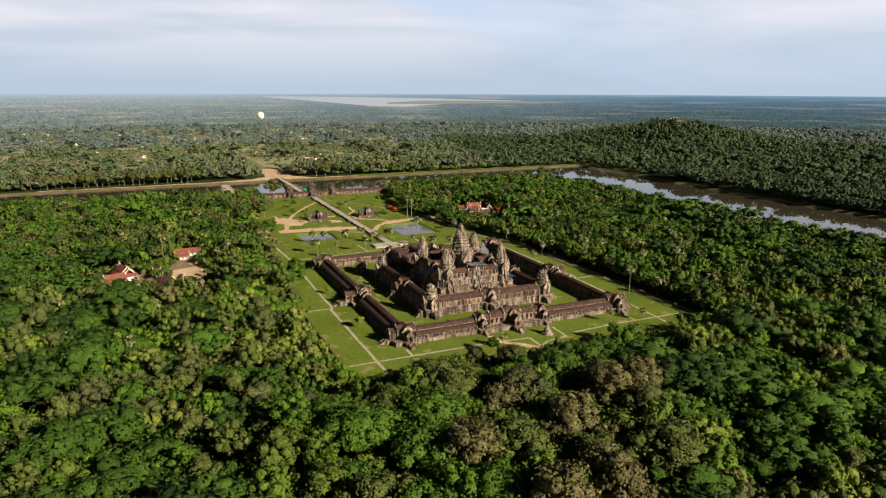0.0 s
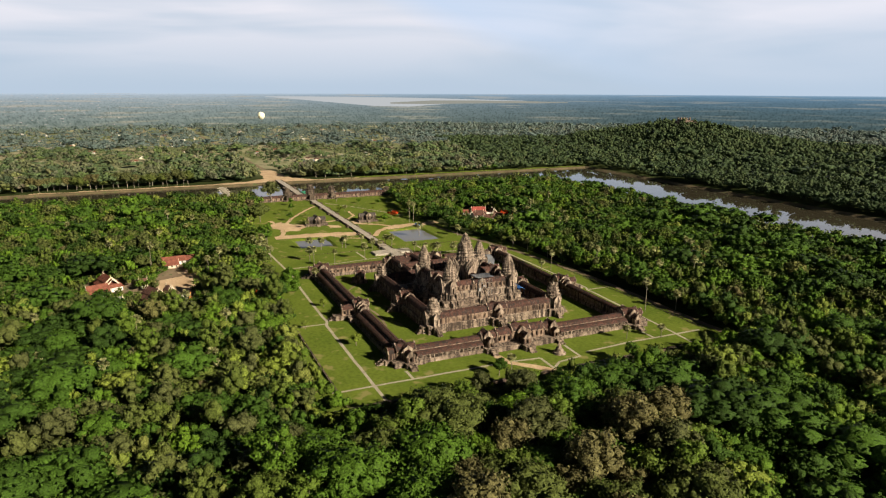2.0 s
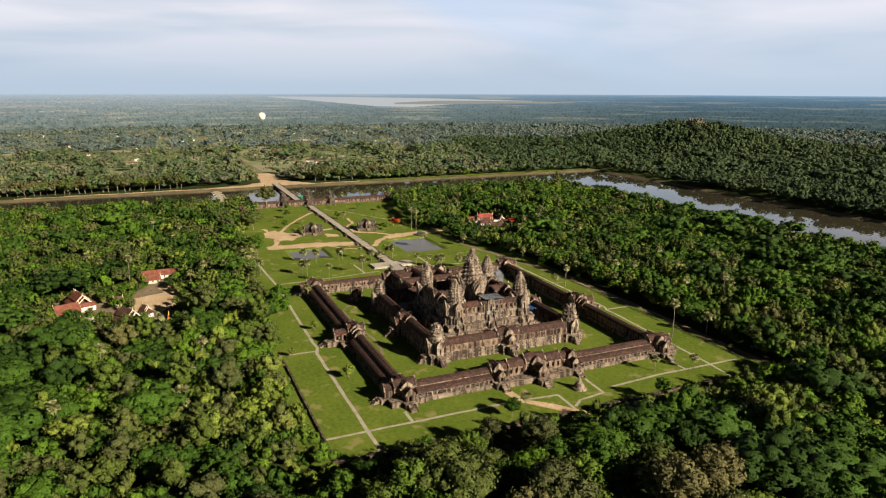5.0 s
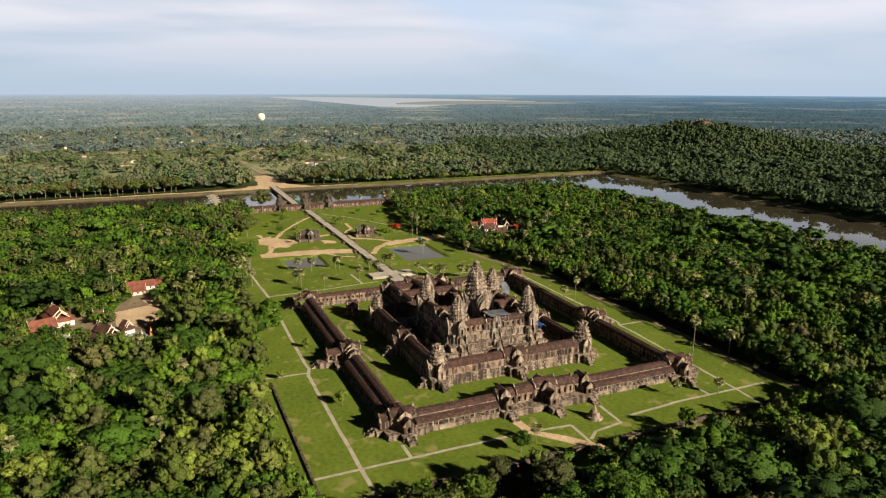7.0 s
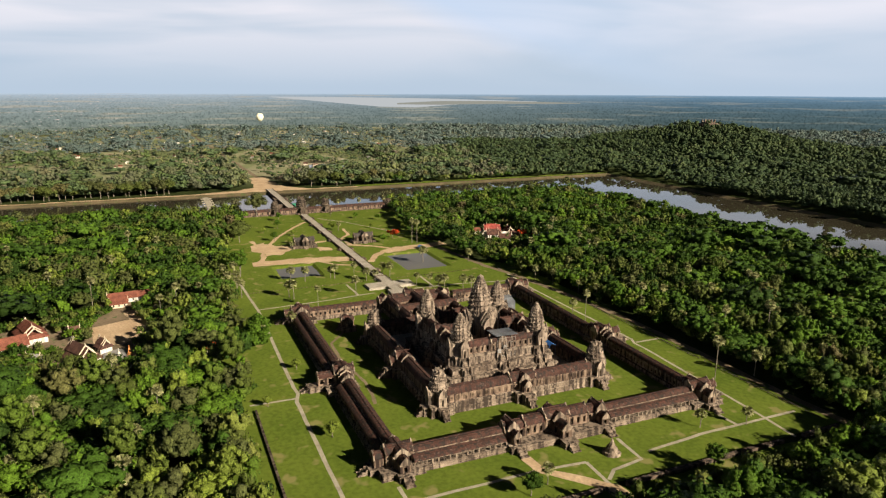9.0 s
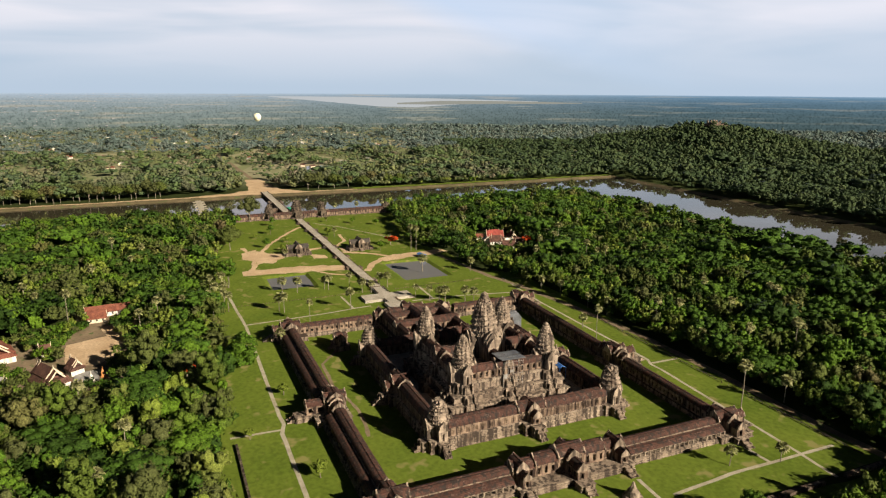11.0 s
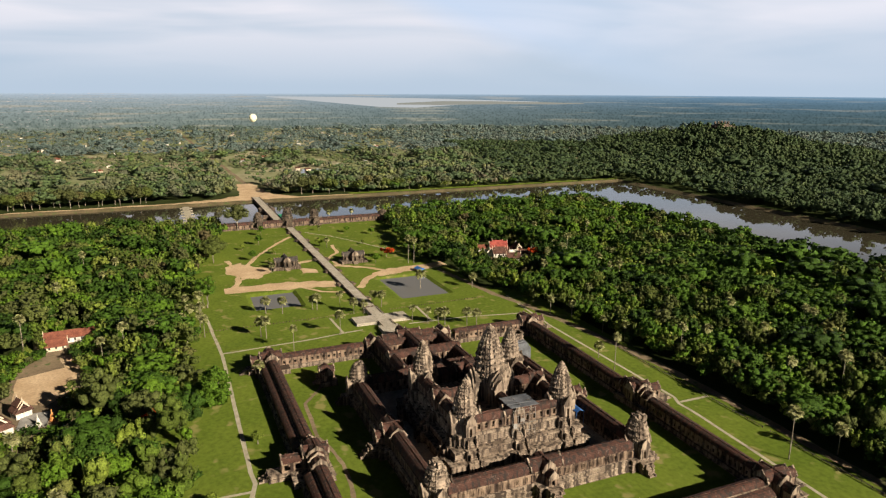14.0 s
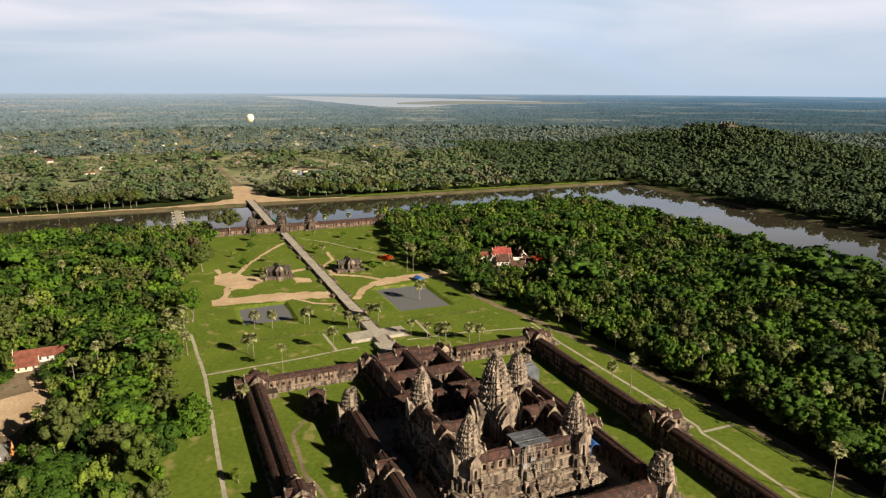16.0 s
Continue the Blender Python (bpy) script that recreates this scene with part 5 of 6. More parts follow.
def house(x, y, a, length, w, wall_h, top, tile, label, name="house", wall=M_WHITE, steps=1, group="monastery houses"):
    g = thing(name, turn(a, x, y), label, "house", group)
    s = Shape()
    s.box(-length / 2 + 1, length / 2 - 1, -w + 1, w - 1, 0, wall_h)
    wl_ = part("wall", s, wall, g)
    for i in range(int(length / 4)):
        u = -length / 2 + 3 + i * 4
        for sg in (-1, 1):
            part("window", Shape().box(u - .6, u + .6, sg * (w - 1) - .06, sg * (w - 1) + .06, wall_h * .35, wall_h * .8), M_DARK, wl_, "dark shuttered window")
    temple_roof(g, Matrix(), length, w, wall_h - .2, top, tile, steps)
    return g


house(-88, -240, 32, 22, 8.5, 4.5, 13, M_BROWNTILE, "monastery prayer hall with tiered brown tiled roof", "prayer_hall", steps=2)
house(-148, -276, 20, 26, 9, 4.5, 12, M_TILE, "monastery hall with red-brown tiled roof", "monastery_hall", steps=2)
house(-130, -284, 110, 18, 7, 4, 10, M_TILE, "monastery wing with red-brown tiled roof")
house(-104, -228, 32, 9, 5, 4, 9.5, M_BROWNTILE, "small brown-roofed monastery pavilion", "pavilion", steps=2)
house(-140, -248, 100, 7, 4, 4, 9, M_BROWNTILE, "small brown-roofed monastery pavilion", "pavilion")
house(-220, -214, 95, 34, 6, 4, 8, M_TILE, "long low monastery house with red roof")
house(-205, -222, 95, 14, 5, 3.6, 7, M_TILE, "low monastery house with red roof", wall=M_CREAM)
house(-122, -178, 90, 7, 3, 3, 5, M_TILE, "tiny hut with orange-red roof among trees", "hut")
house(-100, -268, 60, 10, 4.5, 3.4, 6.5, M_CONC, "plain monastery outbuilding under a grey roof", "outbuilding")
house(-112, -300, 20, 14, 5, 3.4, 6.5, M_CONC, "plain monastery outbuilding under a grey roof", "outbuilding")
single("forecourt", Shape().box(-104, -86, -228, -214, 0, .5), M_CONC, "low grey concrete forecourt", "forecourt")
for x, y, h, m_, lab in ((-88, -218, 7, M_WHITE, "white pointed stupa"), (-92, -212, 7, M_ORANGE, "orange pointed stupa"), (-80, -222, 6, M_CREAM, "cream pointed stupa"), (-76, -226, 5, M_WHITE, "small white pointed stupa")):
    s = Shape()
    s.at = Matrix.Translation((x, y, 0))
    s.rings([[(q * math.cos(a), q * math.sin(a), z) for a in (k * math.pi / 4 for k in range(8))] for z, q in ((0, 1.7), (h * .2, 1.6), (h * .25, 1.1), (h * .5, .9), (h * .7, .35), (h, .05))])
    single("stupa", s, m_, lab + " in the monastery yard", "stupa", "monastery stupas")
house(-345, 188, 75, 20, 7, 4.5, 11, M_REDTIN, "monastery hall with bright red roof", "monastery_hall", steps=1, group="north monastery houses")
house(-322, 178, 70, 16, 6, 4.5, 10, M_BROWNTILE, "white-gabled monastery hall with brown roof", "monastery_hall", steps=2, group="north monastery houses")
house(-330, 170, -20, 10, 5, 4, 8, M_WHITE, "white pavilion in the northern monastery", "pavilion", group="north monastery houses")
house(-312, 202, 75, 14, 5, 4, 8, M_BROWNTILE, "dark brown-roofed monastery house", group="north monastery houses")
house(-334, 206, -15, 18, 6, 4, 9, M_BROWNTILE, "white-gabled monastery hall with brown roof", "monastery_hall", steps=2, group="north monastery houses")
house(-352, 172, 75, 11, 4.5, 3.6, 7, M_TILE, "low monastery house with faded red roof", group="north monastery houses")
house(-318, 192, 75, 9, 4, 3.6, 7, M_WHITE, "white pavilion in the northern monastery", "pavilion", group="north monastery houses")
house(-300, 182, 70, 15, 5.5, 4, 9, M_BROWNTILE, "dark brown-roofed monastery house", group="north monastery houses")
house(-362, 196, 75, 12, 5, 4, 8, M_REDTIN, "small red-roofed monastery house", group="north monastery houses")

tent = thing("blue_tent", turn(10, -299, 78), "blue market tent on the sand", "tent")
part("canopy", Shape().prism([(-3.5, 2.6), (0, 4.2), (3.5, 2.6), (3.5, 2.4), (-3.5, 2.4)][::-1], -5, 5), M_BLUE, tent)
for x in (-4.8, 4.8):
    for y in (-3.3, 3.3):
        part("pole", Shape().box(x - .06, x + .06, y - .06, y + .06, 0, 2.5), M_STEEL, tent)

ba = thing("tethered_balloon", Matrix.Translation((-1900, 144, 80)), "yellow tethered sightseeing balloon over the plain", "balloon")
s = Shape()
s.rings([[(q * math.cos(a), q * math.sin(a), z) for a in (k * math.pi / 12 for k in range(24))] for z, q in
         [(-13 * math.cos(t), 11.8 * math.sin(t) * (1 - .12 * math.cos(t)) + .05) for t in (i * math.pi / 16 for i in range(17))]])
part("envelope", s, M_BALLOON, ba)
part("gondola", Shape().box(-2, 2, -2, 2, -19, -17.5), M_DARK, ba)
part("cable", Shape().box(-.1, .1, -.1, .1, -80, -13), M_DARK, ba)

ht = thing("hilltop_temple", Matrix.Translation((-1170, 1330, 63)), "pale ruined stepped temple on the wooded hill", "temple")
s = Shape()
for i in range(5):
    s.box(-38 + i * 6, 38 - i * 6, -38 + i * 6, 38 - i * 6, i * 3.4, i * 3.4 + 3.6)
part("terraces", s.wear(.5), M_LATERITE, ht)
for k in range(9):
    part("shrine", bud(Shape(), 3, 17, 24, 4, .3, k).wear(.3), M_TOWER, ht).location = (-12 + 12 * (k % 3), -12 + 12 * (k // 3), 0)

# villages of the plain
vr = random.Random(4)
for k in range(120):
    x, y = vr.uniform(-2450, -960), vr.uniform(-700, 620)
    if y > 250 - (x + 900) * .3 or (x > -1100 and abs(y) < 60):
        continue
    hs_ = thing("village_house", turn(vr.uniform(0, 180), x, y), "small pale house out on the plain", "house", "village houses")
    m_ = vr.choice((M_WHITE, M_BROWNTILE, M_CONC, M_TILE, M_CONC))
    s = Shape()
    w_, d_, h_ = vr.uniform(3, 6.5), vr.uniform(2.2, 3.4), vr.uniform(2.8, 4.5)
    part("wall", Shape().box(-w_, w_, -d_, d_, 0, h_), vr.choice((M_WHITE, M_CONC, M_CREAM)), hs_)
    part("roof", Shape().prism([(-d_ - 1, h_), (0, h_ + 2.6), (d_ + 1, h_)][::-1], -w_ - 1, w_ + 1), m_, hs_)

# ---- trees ----
rng = np.random.default_rng(7)


def cube_ball(k):
    """A ball of four-sided faces, k by k on each side of a cube."""
    vs, qs, seen = [], [], {}
    for ax in range(3):
        for sg in (-1, 1):
            grid = {}
            for i in range(k + 1):
                for j in range(k + 1):
                    p = [0.0, 0.0, 0.0]
                    p[ax], p[(ax + 1) % 3], p[(ax + 2) % 3] = sg, -1 + 2 * i / k, -1 + 2 * j / k
                    key = tuple(round(c, 4) for c in p)
                    if key not in seen:
                        seen[key] = len(vs)
                        v = np.array(p)
                        vs.append(v / np.linalg.norm(v))
                    grid[i, j] = seen[key]
            for i in range(k):
                for j in range(k):
                    q = [grid[i, j], grid[i + 1, j], grid[i + 1, j + 1], grid[i, j + 1]]
                    qs.append(q if sg > 0 else q[::-1])
    return np.array(vs), np.array(qs)


BALL2, BALL1 = cube_ball(2), cube_ball(1)


def cards(points, normals, sizes, r):
    """One tilted, slightly folded leaf clump at each point."""
    n = len(points)
    nn = normals + r.normal(0, 0.6, (n, 3))
    nn /= np.linalg.norm(nn, axis=1)[:, None]
    t = np.cross(nn, r.normal(0, 1, (n, 3)))
    t /= np.linalg.norm(t, axis=1)[:, None]
    b = np.cross(nn, t)
    s = sizes[:, None]
    asp = r.uniform(0.6, 1.0, (n, 1))
    v = np.stack([points - t * s, points - b * s * asp + nn * s * 0.25, points + t * s, points + b * s * asp - nn * s * 0.1], 1)
    soft_n = normals * 0.5 + nn * 0.65
    soft_n /= np.linalg.norm(soft_n, axis=1)[:, None]
    return v.reshape(-1, 3), np.arange(4 * n).reshape(-1, 4), np.repeat(soft_n, 4, axis=0)


def crown(r, radius, height, base, lumps, leaves, size, ball, flat=1.0, low=-0.3):
    """Lumps of foliage over a dome, each clad in leaf clumps, round a solid heart. Returns corners, faces and the lumps."""
    V, Q, N, o = [], [], [], 0
    mid = base + height * 0.42
    k = 1.28 / math.sqrt(lumps)
    cen = []
    for i in range(lumps):
        zc = 1 - (i + 0.5) / lumps * (1 - low)
        rx = math.sqrt(max(0.0, 1 - zc * zc))
        a = i * 2.4 + r.uniform(-0.35, 0.35)
        d = radius * 0.74 * rx * r.uniform(0.62, 1.3)
        cen.append((d * math.cos(a), d * math.sin(a), mid + zc * height * 0.42 * flat * r.uniform(0.85, 1.12), radius * k * r.uniform(0.6, 1.4)))
    eye = np.array([0.0, 0.0, mid - height * 0.25])
    for x, y, z, q in [(0.0, 0.0, mid - height * 0.05, radius * 0.6)] + [(a, b, c, d * 0.84) for a, b, c, d in cen]:
        bv, bq = ball
        sv = bv * q * np.array([1, 1, 0.85]) * r.uniform(0.68, 1.2, (len(bv), 1)) + np.array([x, y, z])
        far = sv - eye
        far /= np.linalg.norm(far, axis=1)[:, None] + 1e-6
        V.append(sv)
        N.append(bv + far * 0.12)
        Q.append(bq + o)
        o += len(sv)
    tot = sum(c[3] ** 2 for c in cen)
    for x, y, z, q in cen:
        per = max(2, int(leaves * q * q / tot))
        d = r.normal(0, 1, (per, 3))
        out = np.array([x / radius, y / radius, 0.35])
        d += out * 0.9
        d[:, 2] = np.where(d[:, 2] < -0.6, -d[:, 2], d[:, 2])
        d /= np.linalg.norm(d, axis=1)[:, None]
        pts = d * q * np.array([1, 1, 0.85]) * r.uniform(0.8, 1.3, (per, 1)) + np.array([x, y, z])
        cv, cq, cn = cards(pts, d, size * r.uniform(0.55, 1.3, per), r)
        V.append(cv)
        N.append(cn)
        Q.append(cq + o)
        o += len(cv)
    return np.concatenate(V), np.concatenate(Q), cen, np.concatenate(N)


def trunk_shape(r, height, width, cen):
    s = Shape()

    def limb(a, b, wa, wb, sides=6):
        a, b = Vector(a), Vector(b)
        d = (b - a).normalized()
        u = d.orthogonal().normalized()
        w = d.cross(u)
        rings = []
        for k in range(4):
            c = a.lerp(b, k / 3) + Vector((math.sin(k * 2.1 + wa * 9), math.cos(k * 1.7 + wb * 7), 0)) * (wa * 0.5 if 0 < k < 3 else 0)
            q = wa + (wb - wa) * k / 3
            rings.append([tuple(c + (u * math.cos(t) + w * math.sin(t)) * q) for t in (2 * math.pi * i / sides for i in range(sides))])
        s.rings(rings)

    fork = (r.uniform(-.5, .5), r.uniform(-.5, .5), height)
    limb((0, 0, -0.4), fork, width, width * 0.6)
    for x, y, z, q in cen[:5]:
        limb(fork, (x * 0.9, y * 0.9, z), width * 0.45, width * 0.15, 5)
    return s


TREE_KINDS = []
for kind_no, (rad, hgt, base, lumps, flat, tint) in enumerate((
        (8.5, 14, 6, 16, 1.0, 0.15), (9.5, 13, 7, 18, 1.0, 0.33), (7.0, 15, 6, 15, 1.1, 0.42), (12.0, 13, 9, 24, 0.9, 0.55), (7.5, 18, 7, 18, 1.1, 0.24),
        (13.0, 10, 9, 26, 0.75, 0.2), (6.0, 11, 4, 12, 1.1, 0.84), (10.0, 15, 10, 17, 1.0, 0.66), (8.0, 13, 6, 16, 1.0, 0.46), (9.5, 16, 9, 17, 1.0, 0.98))):
    r_ = np.random.default_rng(100 + kind_no)
    v_, q_, cen_, n_ = crown(r_, rad, hgt, base, lumps, min(1600, int(16 * rad * rad)), 0.5, BALL2, flat)
    me_ = quads_mesh("crown", v_, q_, np.full(len(v_), tint), n_)
    me_.materials.append(M_LEAF)
    tk_ = trunk_shape(r_, base * 0.8, 0.55, cen_).mesh("trunk")
    tk_.materials.append(M_BARK)
    TREE_KINDS.append((me_, tk_, tint))

TREE_LABELS = {0.15: "dark green broadleaf forest tree", 0.33: "mid-green broadleaf forest tree", 0.42: "bright green leafy forest tree",
               0.55: "olive green spreading forest tree", 0.24: "tall dark green forest tree", 0.2: "flat-topped dark green spreading tree",
               0.84: "small yellow-green leafy tree", 0.66: "grey-olive forest tree with open crown", 0.46: "fresh green round forest tree", 0.98: "dull olive-brown dry forest tree"}


def tree(x, y, kind, scale=1.0, spin=0.0, group="forest trees", z=0.0, label=""):
    crown_me, trunk_me, tint = TREE_KINDS[kind]
    t = thing("tree", Matrix.Translation((x, y, z)) @ Matrix.Rotation(spin, 4, "Z") @ Matrix.Scale(scale, 4), label or TREE_LABELS[tint], "tree", group)
    part("trunk", trunk_me, M_BARK, t)
    part("crown", crown_me, M_LEAF, t)
    return t


CLEAR = [(158, -152), (164, -50), (174, -30), (175, 40), (174, 118), (160, 146), (-26, 146), (-90, 139), (-168, 128), (-205, 120), (-240, 108), (-300, 106), (-355, 86),
         (-455, 106), (-560, 124), (-600, 128), (-600, -72), (-560, -74), (-410, -106), (-336, -126), (-200, -132), (-120, -136), (-60, -141), (8, -143), (24, -154)]


def inside(poly, x, y):
    """Which of the points lie within the outline."""
    x, y = np.asarray(x, float), np.asarray(y, float)
    c = np.zeros(x.shape, bool)
    for (ax, ay), (bx, by) in zip(poly, poly[1:] + poly[:1]):
        cross = ((ay > y) != (by > y)) & (x < (bx - ax) * (y - ay) / ((by - ay) or 1e-9) + ax)
        c ^= cross
    return c


# monastery outlines are stretched towards the camera so that the houses show
YARDS = [[(-38, -205), (-38, -258), (-90, -308), (-172, -308), (-182, -240), (-215, -236), (-240, -226), (-240, -200), (-190, -196), (-150, -190), (-80, -200)],
         [(-215, 128), (-225, 180), (-300, 214), (-376, 214), (-376, 168), (-300, 124)], [(224, -26), (250, -28), (252, -8), (224, -6)],
         [(-800, -420), (-800, 150), (-812, 160), (-818, 50), (-850, 24), (-1000, 16), (-1000, -18), (-850, -28), (-826, -64), (-808, -420)]]


def open_ground(x, y):
    """Where no wood stands: lawns, water, yards and roads."""
    c = inside(CLEAR, x, y)
    for q in YARDS:
        c |= inside(q, x, y)
    c |= (x > -800) & (x < -606) & (y < 700)
    c |= (y > 478) & (y < 698) & (x > -800)
    c |= (x < -985) & (np.abs(y + 8 + (x + 1250) * -0.035) < 12)
    c |= inside([(-1040, 90), (-1070, 122), (-1120, 100), (-1180, 130), (-1188, 195), (-1130, 222), (-1075, 185), (-1030, 150)], x, y)
    c |= (x > -640) & (x < -560) & (y < 135) & (y > -80)
    return c


AXIS = Vector((-0.918, 0.397))


def in_view(x, y, ex=545.0, ey=-262.0, deg=38.0):
    dx, dy = x - ex, y - ey
    return (dx * AXIS.x + dy * AXIS.y) > np.cos(radians(deg)) * np.hypot(dx, dy)


def scatter(x0, x1, y0, y1, pitch, jitter=0.42):
    gx, gy = np.meshgrid(np.arange(x0, x1, pitch), np.arange(y0, y1, pitch))
    x = (gx + rng.uniform(-jitter, jitter, gx.shape) * pitch).ravel()
    y = (gy + rng.uniform(-jitter, jitter, gy.shape) * pitch).ravel()
    return x, y


def stand_tint(x, y):
    """Species come in stands: a slow drift over the wood with single trees apart from it."""
    drift = np.array([noise.noise(Vector((a * 0.012, b * 0.012, 5))) for a, b in zip(x, y)])
    north = np.clip((np.asarray(y) - 60) / 120, 0, 1) * (np.asarray(x) > -700)
    t = 0.34 - 0.16 * north + drift * 0.62 * (1 - 0.4 * north) + rng.normal(0, 0.2, len(x)) * (1 - 0.4 * north)
    odd = rng.uniform(0, 1, len(x))
    t = np.where(odd < 0.12, rng.uniform(0.6, 1.0, len(x)), t)
    return np.clip(t, 0.0, 1.0)


def room(x, y, r):
    """Open ground within r metres, so that no crown overhangs it."""
    c = open_ground(x, y)
    for k in range(8):
        c |= open_ground(x + r * math.cos(k * math.pi / 4), y + r * math.sin(k * math.pi / 4))
    return c


def stature(x, y):
    """Tree height by area, sized to fit the camera's view: low along lawns and in the west, full in the east."""
    k = 1.0
    if y > 0 and -220 < x < 150:
        k = min(k, 0.55 + 0.4 * min(1.0, max(0.0, (y - 150) / 130)))
    if x > 150 and x < 205:
        k = min(k, 0.5 if x < 190 else 0.72)
    if y < 0 and x < 165:
        k = min(k, 0.62 + 0.35 * min(1.0, max(0.0, (-y - 160) / 90)))
    if x < -230:
        k = min(k, 0.72)
    if x < -480 and -160 < y < 0:
        k = min(k, 0.42)
    elif x < -480 and y < 0:
        k = min(k, 0.8)
    elif x < -480:
        k = min(k, 0.6)
    return k


def grow(x0, x1, y0, y1, keep):
    """Trees of mixed size: the big ones first, smaller ones in the room they leave. Returns x, y and crown radius."""
    cells, out = {}, []
    for size, share in ((16.5, 0.10), (13.0, 0.16), (10.2, 0.32), (8.2, 0.5), (6.2, 0.6), (4.6, 0.45)):
        cx, cy = scatter(x0, x1, y0, y1, size * 1.15, 0.5)
        k = keep(cx, cy, size) & (rng.uniform(0, 1, len(cx)) < share)
        for a, b in zip(cx[k].tolist(), cy[k].tolist()):
            rad = size * stature(a, b) ** 0.75 * float(rng.uniform(0.88, 1.12))
            i, j = int(a // 16), int(b // 16)
            if all(math.hypot(a - p, b - q) > 0.60 * (rad + t) for u in (-1, 0, 1) for v in (-1, 0, 1) for p, q, t in cells.get((i + u, j + v), ())):
                cells.setdefault((i, j), []).append((a, b, rad))
                out.append((a, b, rad))
    return np.array(out).T


# habit of each kind of crown: share, width, height by radius, foot by radius, flatness, tint (None: as its stand)
HABITS = ((0.54, 1.0, 1.5, 0.75, 1.0, None), (0.14, 1.3, 0.95, 0.85, 0.8, 0.11), (0.10, 0.85, 2.1, 1.0, 1.05, 0.52), (0.16, 0.75, 1.7, 0.6, 1.1, 0.82), (0.06, 0.95, 1.6, 0.9, 0.95, 0.64))


def forest(name, x, y, rad, leaves, size, lumps, ball, material, label, tall=1.0, seed=1):
    """Many crowns in one mesh; rad is one radius or one for each tree."""
    r = np.random.default_rng(seed)
    rads = np.broadcast_to(np.asarray(rad, float), np.shape(x))
    typ = float(np.mean(rads))
    classes = ((0.62, 0.55), (0.95, 1.0), (1.5, 3.0))     # size by the typical crown, and how much more lumps and leaves it takes
    kinds = [[[crown(r, 1.0, h, b, max(2, round(lumps * m)), int(leaves * m), size / typ / q, ball, f * r.uniform(0.9, 1.1)) for _ in range(3)] for q, m in classes] for _, _, h, b, f, _ in HABITS]
    pick = r.choice(len(HABITS), len(x), p=[h[0] for h in HABITS])
    pick[rads > typ * 1.75] = 1
    pick[(pick == 3) & (rads > typ * 1.1)] = 0
    tint = stand_tint(x, y)
    V, Q, T, N, o = [], [], [], [], 0
    for i in range(len(x)):
        _, wide, _, _, _, own = HABITS[pick[i]]
        v, q, _, nr = kinds[pick[i]][0 if rads[i] < typ * 0.78 else 1 if rads[i] < typ * 1.18 else 2][int(r.integers(0, 3))]
        a, s = r.uniform(0, 6.28), rads[i] * wide
        c, d = math.cos(a), math.sin(a)
        h = (rads[i] * 0.62 + typ * 0.38) * tall * r.uniform(0.75, 1.35)
        w = np.empty_like(v)
        w[:, 0] = (v[:, 0] * c - v[:, 1] * d) * s + x[i]
        w[:, 1] = (v[:, 0] * d + v[:, 1] * c) * s + y[i]
        w[:, 2] = v[:, 2] * h + hill_height(x[i], y[i])
        V.append(w)
        N.append(np.stack([nr[:, 0] * c - nr[:, 1] * d, nr[:, 0] * d + nr[:, 1] * c, nr[:, 2]], 1))
        Q.append(q + o)
        T.append(np.full(len(v), np.clip(tint[i] if own is None else own + r.normal(0, 0.06), 0, 1)))
        o += len(v)
    me = quads_mesh(name, np.concatenate(V), np.concatenate(Q), np.concatenate(T), np.concatenate(N))
    return single(name, me, material, label, "forest", kind="stuff")


def zone(x, y, lo, hi):
    """Between two distances from the middle of the flight."""
    d = np.hypot(x - 330, y + 165)
    return (d >= lo) & (d < hi)


# the woods inside the moat, grown as one
wx, wy, wr = grow(-800, 480, -900, 600, lambda a, b, q: ~room(a, b, q * 0.45) & in_view(a, b) & ((b < 480) | (b > 690)))
near = (wx > 160) & (wy > -300) & (wy < 260)
order = np.argsort(np.where(near, np.hypot(wx - 250, wy + 110), 1e9))[:215]
KIND_RADIUS = (8.5, 9.5, 7.0, 12.0, 7.5, 13.0, 6.0, 10.0, 8.0, 9.5)
for i in order:
    fit_ = [k for k in (0, 1, 2, 3, 4, 5, 6, 8, 0, 1, 2, 4, 8, 7, 9) if 0.62 < wr[i] / KIND_RADIUS[k] < 1.35] or [6 if wr[i] < 6 else 5]
    k = int(rng.choice(fit_))
    tree(float(wx[i]), float(wy[i]), k, float(wr[i]) / KIND_RADIUS[k] * (0.8 if wx[i] < 205 else 1.12), float(rng.uniform(0, 6.28)))
rest = np.ones(len(wx), bool)
rest[order] = False
for name, lo, hi, leaves, size, lumps, ball, label, tall, seed in (
        ("woodland", 0, 430, 130, 0.58, 6, BALL2, "dense green tropical woodland round the temple", 1.0, 1),
        ("middle_woodland", 430, 640, 64, 0.8, 8, BALL1, "dense green tropical woodland round the temple lawns", 1.0, 8),
        ("woodland_beyond", 640, 1500, 26, 1.2, 6, BALL1, "dense green woodland beside the moat", 1.0, 2)):
    ok = rest & zone(wx, wy, lo, hi)
    forest(name, wx[ok], wy[ok], wr[ok], leaves, size, lumps, ball, M_LEAF, label, tall, seed)
